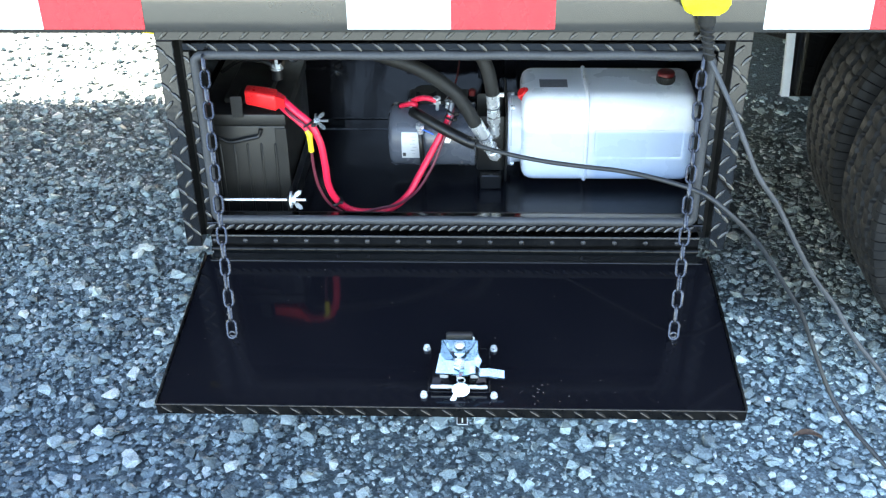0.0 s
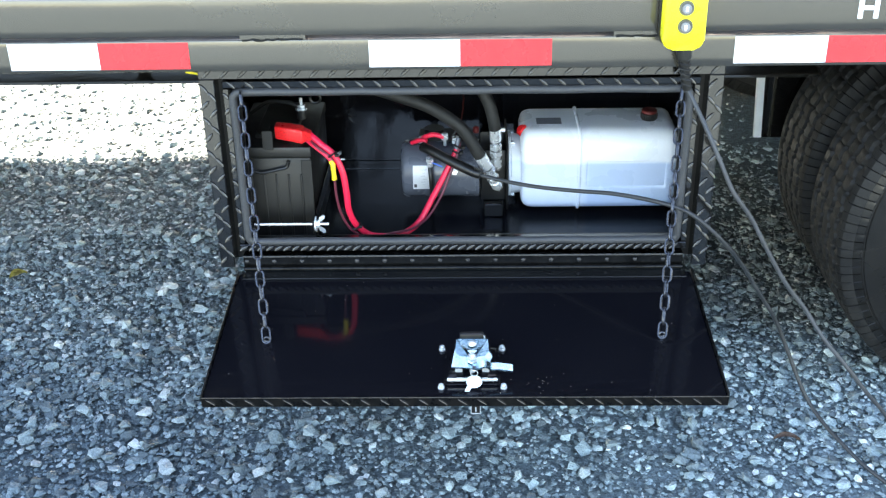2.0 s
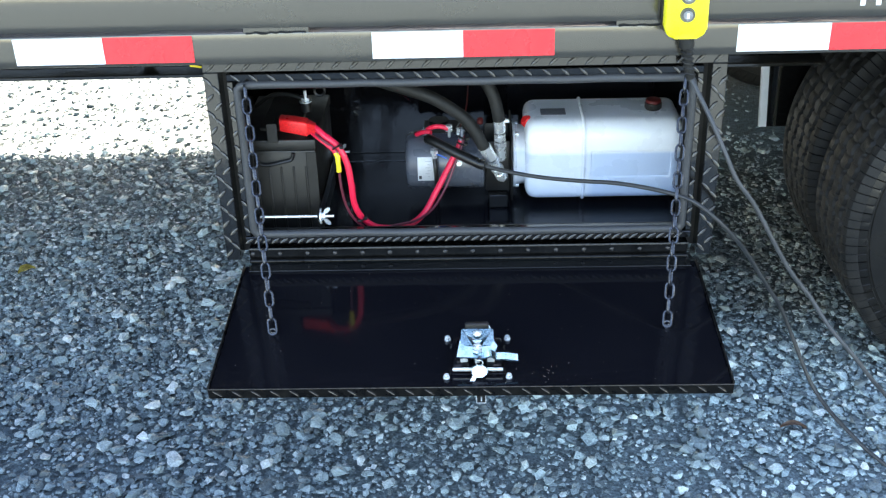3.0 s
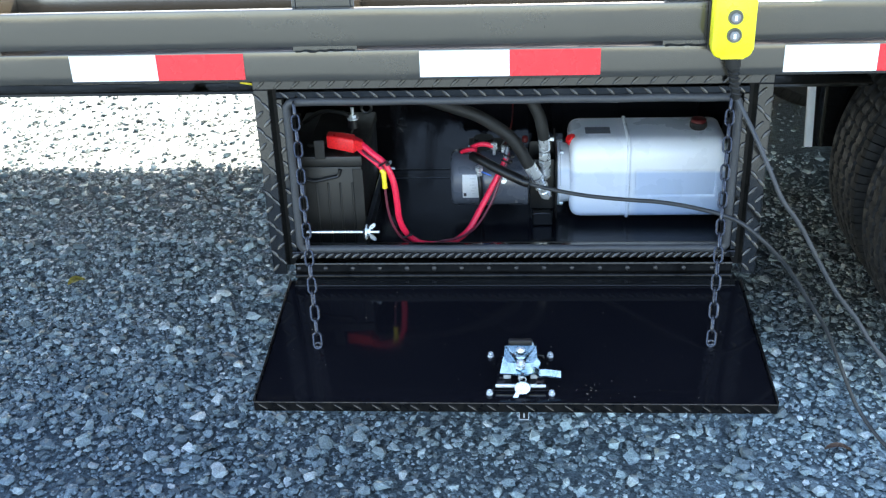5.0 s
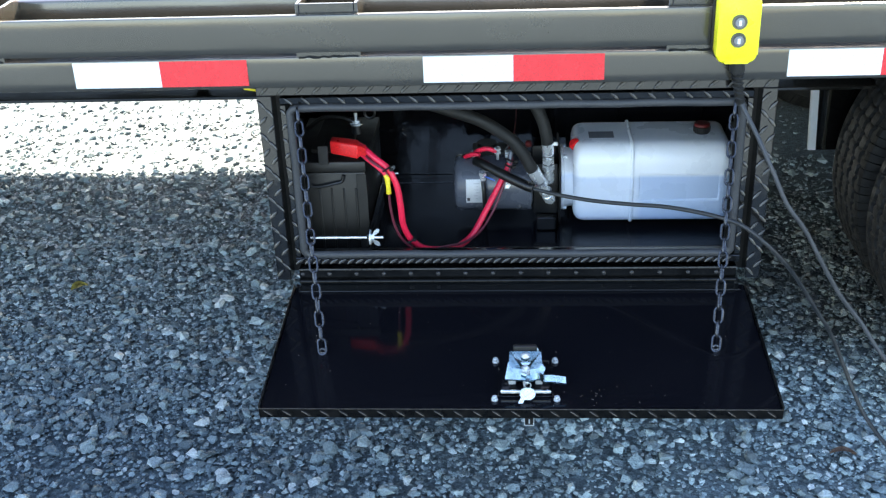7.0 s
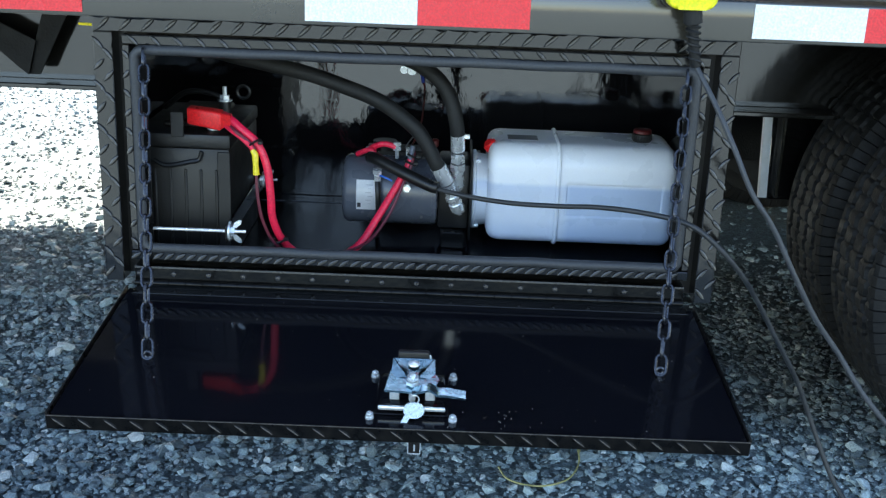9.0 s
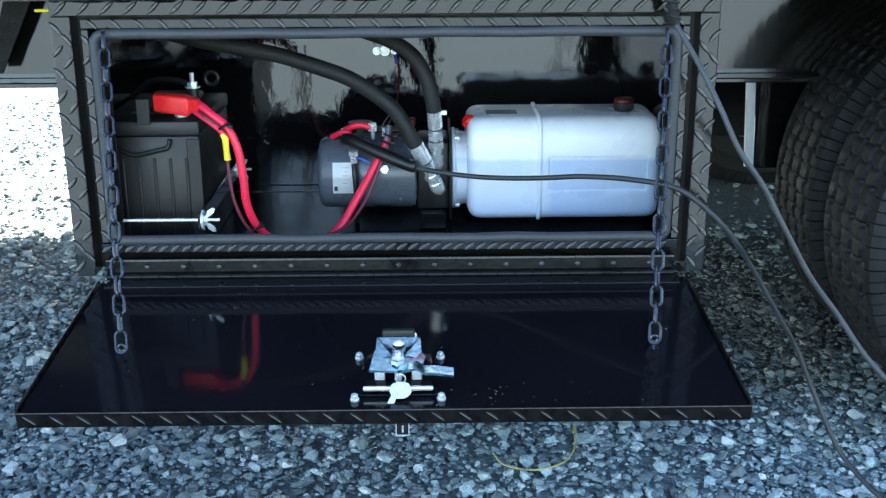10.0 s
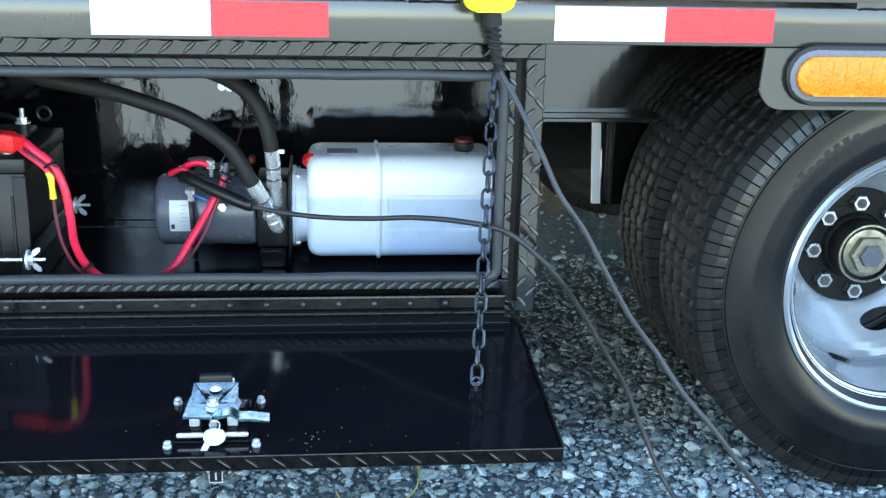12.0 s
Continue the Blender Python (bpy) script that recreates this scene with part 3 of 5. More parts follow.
# wheels
def tyre(bm, x, y, z, w, R, rb, s):
    """Carcass, grooved tread and notched shoulders, turned round the axle."""
    h = w / 2
    # radius, way across, zigzag, notch depth
    side = [(rb - 0.01, 0.70, 0, 0), (rb + 0.004, 0.80, 0, 0), (rb + 0.014, 0.89, 0, 0), (rb + 0.032, 0.97, 0, 0), (rb + 0.05, 1.0, 0, 0), (rb + 0.07, 1.0, 0, 0), (rb + 0.0735, 1.006, 0, 0), (rb + 0.077, 0.997, 0, 0),
            (R - 0.05, 0.982, 0, 0), (R - 0.0475, 0.985, 0, 0), (R - 0.046, 0.965, 0, 0), (R - 0.043, 0.964, 0, 0), (R - 0.0415, 0.978, 0, 0), (R - 0.04, 0.973, 0, 0.002), (R - 0.026, 0.945, 0, 0.0045), (R - 0.0145, 0.912, 0, 0.005), (R - 0.006, 0.868, 0, 0.005), (R - 0.002, 0.79, 0, 0.0045)]
    tread = []
    for c in (0.60, 0.21, -0.19, -0.58):
        tread += [(R - 0.001, c + 0.085, 0.085, 0.0045), (R - 0.0095, c + 0.05, 0.07, 0), (R - 0.0095, c - 0.03, 0.07, 0), (R - 0.001, c - 0.065, 0.085, 0.0045), (R, c - 0.17, 0.0001, 0)]
    prof = side + tread + [(r, -q, k, d) for r, q, k, d in reversed(side)]
    n = 480
    rings = []
    for r, q, k, d in prof:
        ring = []
        for i in range(n):
            if k:
                cutin = d if i % 6 == 0 else 0
            else:
                cutin = d * (1.0 if i % 8 == 0 else 0.4) if i % 4 == 0 else 0
            rr = r - (0.85 if k else 0.2) * cutin
            yy = q * h - (0 if k else math.copysign(cutin, q)) + k * h * (0.45, 0.9, 0.45, -0.45, -0.9, -0.45)[(i // 2) % 6] * 0.55
            near = (0, -0.72, 0, 0.72)[i % 4] if not k else 0.5 * q
            ang = 2 * math.pi * (i + near) / n
            ring.append(bm.verts.new((x + rr * math.cos(ang), y + yy * s, z + rr * math.sin(ang))))
        rings.append(ring)
    for i in range(len(rings)):
        a, b = rings[i], rings[(i + 1) % len(rings)]
        for j in range(n):
            bm.faces.new((a[j], a[(j + 1) % n], b[(j + 1) % n], b[j])).material_index = 1 if i < len(side) - 4 else 0
    return bm


def wheel(x, y, z, side, full, name="wheel"):
    """A steel wheel with its tyre; side -1 shows its dish towards the road's edge."""
    R, w, rb = 0.363, 0.228, 0.203
    s = side
    yc = y
    e = [(0.2145, -0.107), (0.219, -0.103), (0.219, -0.097), (0.212, -0.09), (0.2, -0.086), (0.195, -0.07), (0.193, -0.045), (0.184, -0.03), (0.182, 0.0), (0.186, 0.05), (0.2, 0.086), (0.216, 0.1)]
    back = [(r - 0.005, a + (0.003 if a < 0 else -0.003)) for r, a in reversed(e)]
    rim = part(name, lathe(bmesh.new(), [(r, a * -s) for r, a in e + back], (x, yc, z), n=72, closed=True), RIM, trailer, "silver painted steel wheel with black tyre")
    tyre_part = part("tyre", tyre(bmesh.new(), x, yc, z, w, R, rb, s), TYRE, rim, "black ribbed rubber tyre", smooth=28)
    if full:
        tyre_part.data.materials.append(SIDEWALL)
    if not full:
        return rim
    # raised marks on the sidewall, too worn to read
    bm = bmesh.new()
    rnd = random.Random(31)
    for a0, count, r0 in ((196, 9, 0.272), (232, 7, 0.272), (120, 8, 0.272), (20, 8, 0.272), (300, 8, 0.272)):
        for k in range(count):
            a, hgt = radians(a0 + 3.4 * k), rnd.choice((0.012, 0.014, 0.009))
            q = [bm.verts.new((x + r * math.cos(a + d), yc + s * (w / 2 + up), z + r * math.sin(a + d))) for up in (-0.003, 0.0012) for r, d in ((r0, -0.018), (r0 + hgt, -0.018), (r0 + hgt, 0.018), (r0, 0.018))]
            for f in ((4, 5, 6, 7), (0, 1, 5, 4), (1, 2, 6, 5), (2, 3, 7, 6), (3, 0, 4, 7)):
                bm.faces.new([q[g] for g in f])
    tagged(part("raised_lettering", bm, SIDEWALL, tyre_part), kind="stuff")
    av = radians(-114)
    stem = cyl(bmesh.new(), (x + 0.178 * math.cos(av), yc + 0.01, z + 0.178 * math.sin(av)), (x + 0.166 * math.cos(av), yc - 0.045, z + 0.166 * math.sin(av)), 0.0045, 0.0038, n=10)
    part("valve_stem", stem, BLACKPL, rim, "black rubber valve stem")
    # dish with hand holes
    bm = bmesh.new()
    prof = [(0.1815, 0.004), (0.1805, 0.018), (0.177, 0.032), (0.170, 0.046), (0.161, 0.06), (0.151, 0.073), (0.141, 0.085), (0.131, 0.096), (0.122, 0.105), (0.1145, 0.1115), (0.1095, 0.116), (0.1055, 0.1205), (0.1045, 0.127)]
    n, holes, m = 360, 4, 6
    HR, HW, HH = 0.1365, 0.034, 0.0145          # hand holes: radius, half width, half height
    fine = []
    for (r0, a0), (r1, a1) in zip(prof, prof[1:]):
        fine += [(r0 + (r1 - r0) * i / m, a0 + (a1 - a0) * i / m) for i in range(m)]
    fine.append(prof[-1])
    ring = []
    for r, a in fine:
        ring.append([bm.verts.new((x + r * math.cos(2 * math.pi * i / n), yc + a * -s, z + r * math.sin(2 * math.pi * i / n))) for i in range(n)])
    kept, cut = set(), set()
    for k in range(len(fine) - 1):
        for i in range(n):
            mid = (i + 0.5) * holes / n + 0.767
            off = (mid - round(mid)) * 2 * math.pi / holes * HR
            quad = (ring[k][i], ring[k][(i + 1) % n], ring[k + 1][(i + 1) % n], ring[k + 1][i])
            if (off / HW) ** 2 + ((fine[k][0] + fine[k + 1][0] - 2 * HR) / 2 / HH) ** 2 < 1:
                cut.update(quad)
                continue
            kept.update(quad)
            bm.faces.new(quad)
    # draw the ragged rim of each hole onto a clean oval
    rs, ys = [r for r, _ in reversed(fine)], [a for _, a in reversed(fine)]
    for v in cut & kept:
        ang, r = math.atan2(v.co.z - z, v.co.x - x), math.hypot(v.co.x - x, v.co.z - z)
        mid = ang * holes / (2 * math.pi) + 0.767
        off = mid - round(mid)
        e = math.hypot(off * 2 * math.pi / holes * HR / HW, (r - HR) / HH)
        ang += off * (1 / e - 1) * 2 * math.pi / holes
        r = HR + (r - HR) / e
        v.co = (x + r * math.cos(ang), yc + float(np.interp(r, rs, ys)) * -s, z + r * math.sin(ang))
    bmesh.ops.delete(bm, geom=[v for v in bm.verts if not v.link_faces], context="VERTS")
    r = bmesh.ops.solidify(bm, geom=bm.faces[:], thickness=0.005)
    part("dish", bm, RIM, rim)
    yf = yc + 0.122 * -s
    stud_meshes = []
    part("hub_flange", lathe(bmesh.new(), [(0.0, 0.0), (0.06, 0.0), (0.1038, 0.001), (0.1038, 0.008), (0.0, 0.009)], (x, yf, z), n=48), HUBBLACK, rim, "black hub flange")
    collar = lathe(bmesh.new(), [(0.0, -0.046), (0.0465, -0.046), (0.0475, -0.054), (0.0525, -0.054), (0.0535, -0.051), (0.0535, -0.012), (0.058, -0.008), (0.06, -0.0005)], (x, yf, z), n=40)
    part("hub_collar", collar, HUBBLACK, rim, "black greasy hub collar")
    part("collar_edge", lathe(bmesh.new(), [(0.0478, -0.0543), (0.0495, -0.0562), (0.0515, -0.0558), (0.0525, -0.0543)], (x, yf, z), n=40, closed=True), BRASS, rim, "bright worn collar edge")
    cap = bmesh.new()
    lathe(cap, [(0.0, -0.0465), (0.044, -0.0465), (0.042, -0.0505), (0.036, -0.052), (0.0, -0.052)], (x, yf, z), n=32)
    hexnut(cap, (x, yf - 0.0521, z), (x, yf - 0.066, z), 0.034)
    part("hub_cap", cap, BRASS, rim, "greasy metal hub cap")
    stub = hexnut(bmesh.new(), (x, yf - 0.0661, z), (x, yf - 0.073, z), 0.021)
    part("spindle_nut", stub, MOTOR, rim, "grey spindle nut")
    for i in range(8):
        a = 2 * math.pi * (i + 0.067) / 8
        px, pz = x + 0.0805 * math.cos(a), z + 0.0805 * math.sin(a)
        bm = bmesh.new()
        hexnut(bm, (px, yf - 0.001, pz), (px, yf - 0.019, pz), 0.0142)
        part("wheel_nut", bm, NUTSTEEL, rim, "bright steel wheel nut")
        bm = cyl(bmesh.new(), (px, yf - 0.0185, pz), (px, yf - 0.0205, pz), 0.0085, n=12)
        box(bm, px - 0.003, px + 0.003, yf - 0.022, yf - 0.0206, pz - 0.003, pz + 0.003)
        stud_meshes.append((bm, rim))
    for bm, r in stud_meshes:
        part("wheel_stud", bm, INK, r)
    return rim


AX, AZ = 1.075, 0.392
wheel(AX, 0.185, AZ, -1, True)
wheel(AX, 0.455, AZ, -1, False)
wheel(AX, 2.215, AZ, 1, False)
wheel(AX, 1.945, AZ, 1, False)
bm = cyl(bmesh.new(), (AX, 0.335, AZ), (AX, 2.1, AZ), 0.063, n=24)
for y in (0.62, 1.78):
    lathe(bm, [(0.0, -0.06), (0.15, -0.06), (0.158, -0.05), (0.158, 0.05), (0.15, 0.06), (0.0, 0.06)], (AX, y, AZ), n=40)
part("axle", bm, PAINT, trailer)
# unseen board added to keep far-side light off the gravel under the deck
part("far_light_blocker", B(-0.2, X1, 2.535, 2.544, 0.06, 0.772, 0.002), HUBBLACK, trailer, "added black board along the far side, blocking light")
# dark panel added as a backdrop, cutting bounced light behind the wheels
part("underdeck_blocker", B(0.50, 1.9, 1.60, 1.606, 0.24, 0.574, 0.001), HUBBLACK, trailer, "added black panel under the deck, blocking light from behind")
for y in (0.62, 1.74):
    bm = prism(bmesh.new(), [(0.685, 0.574), (0.82, 0.574), (0.80, 0.43), (0.76, 0.385), (0.694, 0.385)], y + 0.004, y + 0.03)
    hanger = part("spring_hanger", bm, PAINT, trailer)
    if y < 1:
        bar = prism(bmesh.new(), [(0.6615, 0.573), (0.6785, 0.573), (0.6875, 0.392), (0.6705, 0.392)], y - 0.016, y - 0.004, bevel=0.0015)
        part("hanger_edge", bar, WHITEST, hanger, "white painted bar")
        part("hanger_web", B(0.6795, 0.6850, y - 0.003, y + 0.0035, 0.386, 0.5735), HUBBLACK, hanger)
        part("hanger_rib", B(0.701, 0.709, y - 0.016, y + 0.0035, 0.392, 0.573, 0.002), RAIL, hanger)
    pts = spline([(0.70, y + 0.05, 0.44), (0.88, y + 0.05, 0.475), (AX, y + 0.05, 0.47), (1.3, y + 0.05, 0.475), (1.47, y + 0.05, 0.44)])
    bm = bmesh.new()
    for q in range(4):
        sweep(bm, [p + Vector((0, 0, -0.012 * q)) for p in pts[3 * q:len(pts) - 3 * q]], 0.006, 6)
    part("leaf_spring", bm, PAINT, trailer)

# ---- toolbox ----
toolbox = thing("toolbox", "open black tread-plate toolbox hung under the trailer rail", "toolbox", (0, 0.22, 0.385))
W = 0.4445
ZB, ZT = 0.388, 0.772
IX, IB, IT = 0.383, 0.447, 0.719    # opening
YB = 0.462                          # back wall
part("back_wall", B(-0.4275, 0.4275, YB, YB + 0.003, 0.391, 0.768), INNER, toolbox)
part("floor_panel", B(-0.424, 0.424, 0.0385, YB - 0.0005, 0.391, 0.394), FLOOR, toolbox)
part("roof_panel", B(-0.424, 0.424, 0.0385, YB - 0.0005, 0.765, 0.768), INNER, toolbox)
for s in (-1, 1):
    a, b = sorted((s * 0.4245, s * 0.4275))
    part("end_wall", B(a, b, 0.0385, YB - 0.0003, 0.391, 0.768), INNER, toolbox)
# floor joint, coloured paler to stand in for light caught along it
part("floor_seam", B(-0.29, -0.06, YB - 0.026, YB - 0.022, 0.3942, 0.3952), MOTOR, toolbox)
# front ring behind flange and lip
for x0, x1, z0, z1 in ((-W + 0.002, -IX, ZB + 0.002, ZT - 0.002), (IX, W - 0.002, ZB + 0.002, ZT - 0.002), (-IX, IX, IT, ZT - 0.002), (-IX, IX, ZB + 0.002, IB - 0.0125)):
    part("front_panel", B(x0, x1, 0.036, 0.040, z0, z1), BLACKPL, toolbox)



def flange(name, x0, x1, z0, z1, y0, y1, rows, length, width, height, step, upright, parent=toolbox, lean=45, alt=False, seed=0, tip=0.0):
    """A strip of tread plate with its raised bars."""
    rnd = random.Random(seed)
    bm = B(x0, x1, y0, y1, z0, z1, 0.0012)
    span, lo = (z1 - z0, z0) if upright else (x1 - x0, x0)
    k = int(span / step)
    for i in range(k):
        for r, f in enumerate(rows):
            u = lo + (i + 0.5 + (0.5 * (r % 2))) * span / k
            if u > lo + span - length * 0.4:
                continue
            ang = radians(lean if not alt or (i + r) % 2 else 180 - lean) + rnd.uniform(-0.05, 0.05)
            p = (x0 + f * (x1 - x0), y0, u) if upright else (u, y0, z0 + f * (z1 - z0))
            d = (math.cos(ang), 0, math.sin(ang))
            lug(bm, p, d, (0, -1, 0), length, width, height)
    for v in bm.verts:
        if v.co.y < y0 + 0.01:
            v.co.y += tip * (z1 - v.co.z)
    strip = part(name, bm, TREAD, parent, smooth=25)
    strip.data.materials.append(LUGTOP)
    return strip


flange("flange_top", -W, W, 0.7505, ZT, 0.0, 0.0355, (0.5,), 0.027, 0.0066, 0.0028, 0.0305, False, lean=42)
for s in (-1, 1):
    a, b = sorted((s * W, s * (W - 0.026)))
    flange("flange_side", a, b, ZB, 0.7500, 0.0, 0.0355, (0.26, 0.77), 0.023, 0.0072, 0.0034, 0.0295, True, lean=48 if s > 0 else 132, alt=True, seed=s + 3)
rnd = random.Random(21)
pts = [(-0.44 + 0.88 * i / 110, -0.003 + rnd.uniform(-0.0012, 0.0012), 0.7712 + rnd.uniform(-0.0012, 0.0012)) for i in range(111)]
part("weld_bead", sweep(bmesh.new(), pts, 0.0022, 6, radii=[0.0022 * rnd.uniform(0.5, 1.4) for _ in pts]), TREAD, toolbox, "rough painted weld along the rail")
# inner lip
flange("lip_top", -0.406, 0.406, 0.7335, 0.7465, 0.001, 0.0355, (0.5,), 0.021, 0.0066, 0.003, 0.0305, False, lean=-42, seed=7, tip=0.13)
flange("lip_bottom", -0.406, 0.406, 0.4225, 0.4355, -0.002, 0.0355, (0.52,), 0.020, 0.0078, 0.0042, 0.0158, False, lean=34, seed=8, tip=0.05)
for s in (-1, 1):
    a, b = sorted((s * 0.406, s * 0.3955))
    flange("lip_side", a, b, 0.4360, 0.7330, 0.002, 0.0355, (0.5,), 0.016, 0.0075, 0.003, 0.026, True, lean=50, alt=True, seed=s + 11)
# rubber seal, one length each way, rounded at the corners
rnd = random.Random(4)
c = 0.389
path = []
for ax, az, a0 in ((c - 0.012, 0.7265 - 0.012, 0), (-c + 0.012, 0.7265 - 0.012, 90), (-c + 0.012, 0.4395 + 0.012, 180), (c - 0.012, 0.4395 + 0.012, 270)):
    for i in range(6):
        a = radians(a0 + 18 * i)
        path.append((ax + 0.012 * math.cos(a), az + 0.012 * math.sin(a)))
dense = []
for i in range(len(path)):
    p, q = path[i], path[(i + 1) % len(path)]
    m = max(1, int(math.dist(p, q) / 0.05))
    dense += [(p[0] + (q[0] - p[0]) * j / m, p[1] + (q[1] - p[1]) * j / m) for j in range(m)]
pts = [(px + rnd.uniform(-0.0006, 0.0006), 0.003, pz + rnd.uniform(-0.0008, 0.0008)) for px, pz in dense]
part("seal", sweep(bmesh.new(), pts, 0.0072, 10, closed=True), RUBBER, toolbox, "grey rubber bulb seal round the opening")
part("yellow_stub", cyl(bmesh.new(), (-0.446, 0.012, 0.757), (-0.470, 0.025, 0.756), 0.002, n=8), BUTYEL, toolbox, "yellow wire end beside the box")
# piano hinge
hinge = part("hinge", B(-0.402, 0.402, -0.0015, 0.0355, 0.3905, 0.4125, 0.0008), GLOSSY, toolbox, "black piano hinge with rivets")
# thin paler strip drawn for the light line on the hinge's top edge
part("hinge_edge", B(-0.402, 0.402, -0.0034, -0.0017, 0.4095, 0.4128, 0.0006), LUGTOP, hinge)
# added strip that shuts out the bright ground behind the hinge gap
part("hinge_gap_stop", B(-0.402, 0.402, 0.004, 0.009, 0.366, 0.3902), GLOSSY, hinge)
for i in range(32):
    x = -0.402 + 0.804 * i / 32
    part("hinge_knuckle", cyl(bmesh.new(), (x + 0.0006, -0.0065, 0.3885), (x + 0.0245, -0.0065, 0.3885), 0.0042, n=10), GLOSSY, hinge)
for i in range(-1, 15):
    x = -0.345 + 0.0508 * i
    part("rivet", lathe(bmesh.new(), [(0.0045, 0.0), (0.0043, -0.0012), (0.003, -0.0026), (0.0, -0.003)], (x, -0.0015, 0.4012), n=12), RIVET, hinge)

# door, let down on its chains
TILT_D = 5.3
door = new("door", finish("door", B(-0.4115, 0.4115, -0.349, -0.001, -0.0065, -0.0005, 0.0015), DOORPAINT))
door.parent = toolbox
door.matrix_parent_inverse = Matrix.Translation(-toolbox.location)
door.matrix_basis = pose(0.003, -0.014, 0.3835, TILT_D)
tagged(door, "glossy black door leaf, lowered flat")
flange_d = bmesh.new()
box(flange_d, -0.413, 0.413, -0.3515, -0.3495, -0.0175, 0.0015, 0.0006)
for i in range(27):
    u = -0.398 + 0.0305 * i
    lug(flange_d, (u, -0.3515, -0.0075), (math.cos(radians(-38)), 0, math.sin(radians(-38))), (0, -1, 0), 0.021, 0.0052, 0.0016)
part("door_edge", flange_d, EDGE, door, "tread-plate front edge")
# pale strip drawn for the highlight along the door's top edge
part("edge_glint", B(-0.413, 0.413, -0.3520, -0.3516, 0.0006, 0.0016), WORN, door)
bm = bmesh.new()
lug(bm, (0, -0.3531, -0.0075), (math.cos(radians(-38)), 0, math.sin(radians(-38))), (0, -1, 0), 0.018, 0.0018, 0.0006)
bar = finish("worn_bar", bm, WORN)
for i in range(27):
    o = new("worn_bar", bar)
    o.parent, o.location = door, (-0.398 + 0.0305 * i, 0, 0)
for s in (-1, 1):
    a, b = sorted((s * 0.4118, s * 0.4142))
    part("door_side", B(a, b, -0.349, -0.002, -0.0175, 0.0045, 0.0008), EDGE, door)
part("door_skin", B(-0.4112, 0.4112, -0.349, -0.002, -0.0095, -0.0068), TREAD, door)
part("hinge_leaf", B(-0.402, 0.402, -0.0215, -0.0005, -0.0003, 0.0018, 0.0006), PAINT, door)
# specks of dust and grit
rnd = random.Random(9)
bm = bmesh.new()
for _ in range(48):
    x, y = rnd.uniform(-0.39, 0.39), rnd.uniform(-0.345, -0.03)
    if rnd.random() < 0.35:
        x, y = rnd.gauss(0.13, 0.05), rnd.uniform(-0.345, -0.29)
    r = rnd.uniform(0.00025, 0.00062)
    cyl(bm, (x, y, -0.0006), (x, y, 0.0004), r, r * 0.4, n=5)
tagged(part("grit_speck", bm, mat("tan_grit", (0.33, 0.29, 0.25), 0.7), door, "pale specks of grit"), kind="stuff")

# latch on the door's inside
LX = 0.014
plate = part("latch_plate", B(-0.030, 0.058, -0.3210, -0.2290, 0.0001, 0.0022, 0.0008), DOORPAINT, door)
bm = B(-0.026, 0.054, -0.3155, -0.2355, 0.0025, 0.010, 0.003, seg=2)
part("latch_pan", bm, DOORPAINT, plate, "black latch pan")
bm = B(-0.0265, 0.0545, -0.3200, -0.3150, 0.006, 0.0115, 0.002, seg=2)
part("latch_rod", bm, STEEL, plate, "bright steel cross rod")
for sx in (-1, 1):
    for yy in (-0.3270, -0.2290):
        x = LX + sx * 0.0495
        bm = cyl(bmesh.new(), (x, yy, -0.0004), (x, yy, 0.0018), 0.0054, n=14)
        hexnut(bm, (x, yy, 0.0019), (x, yy, 0.006), 0.0046)
        cyl(bm, (x, yy, 0.0061), (x, yy, 0.0078), 0.0024, n=8)
        part("latch_bolt", bm, STEEL, plate, "zinc bolt and nut")
# bracket: two cheeks, a sloping head and the cam plate
for x in (-0.0135, 0.0295):
    part("latch_post", B(x, x + 0.012, -0.302, -0.28, 0.0102, 0.0292, 0.001), STEEL, plate)
X0, X1, YF, YK = -0.0115, 0.0395, -0.289, -0.256
for x0, x1, out in ((X0, 0.0065, -0.002), (X1, 0.0215, 0.002)):
    bm = bmesh.new()
    v = [bm.verts.new(p) for p in ((x0, YK, 0.0425), (x0 + out, YF, 0.0325), (x1, YF, 0.0355), (x0, YK, 0.0325))]
    bm.faces.new((v[0], v[1], v[2]))
    bm.faces.new((v[0], v[3], v[1]))
    bmesh.ops.solidify(bm, geom=bm.faces[:], thickness=0.0014)
    part("latch_cheek", bm, ZINC, plate, "zinc plated bracket side")
bm = bmesh.new()
rows = []
for k in range(6):
    f = k / 5
    half = 0.0245 * (1 - f) + 0.0078 * f - 0.0006
    rows.append([bm.verts.new((0.014 + u * half, YK + (YF - YK) * f, 0.0425 - 0.0075 * f - 0.0035 * math.sin(math.pi * f) * (1 - u * u))) for u in (-1, -0.5, 0, 0.5, 1)])
for a, b in zip(rows, rows[1:]):
    for k in range(4):
        bm.faces.new((a[k], a[k + 1], b[k + 1], b[k]))
bmesh.ops.solidify(bm, geom=bm.faces[:], thickness=0.0014)
part("latch_head", bm, ZINC, plate, "zinc plated latch bracket")
bm = prism(bmesh.new(), [(-0.019, -0.3110), (0.020, -0.3130), (0.040, -0.3070), (0.046, -0.2890), (0.040, -0.2770), (-0.014, -0.2770)], 0.0295, 0.0323, axis="z")
for vert in bm.verts:
    vert.co.z += (vert.co.y + 0.295) * 0.2
part("cam_plate", bm, ZINC, plate)
bm = bmesh.new()
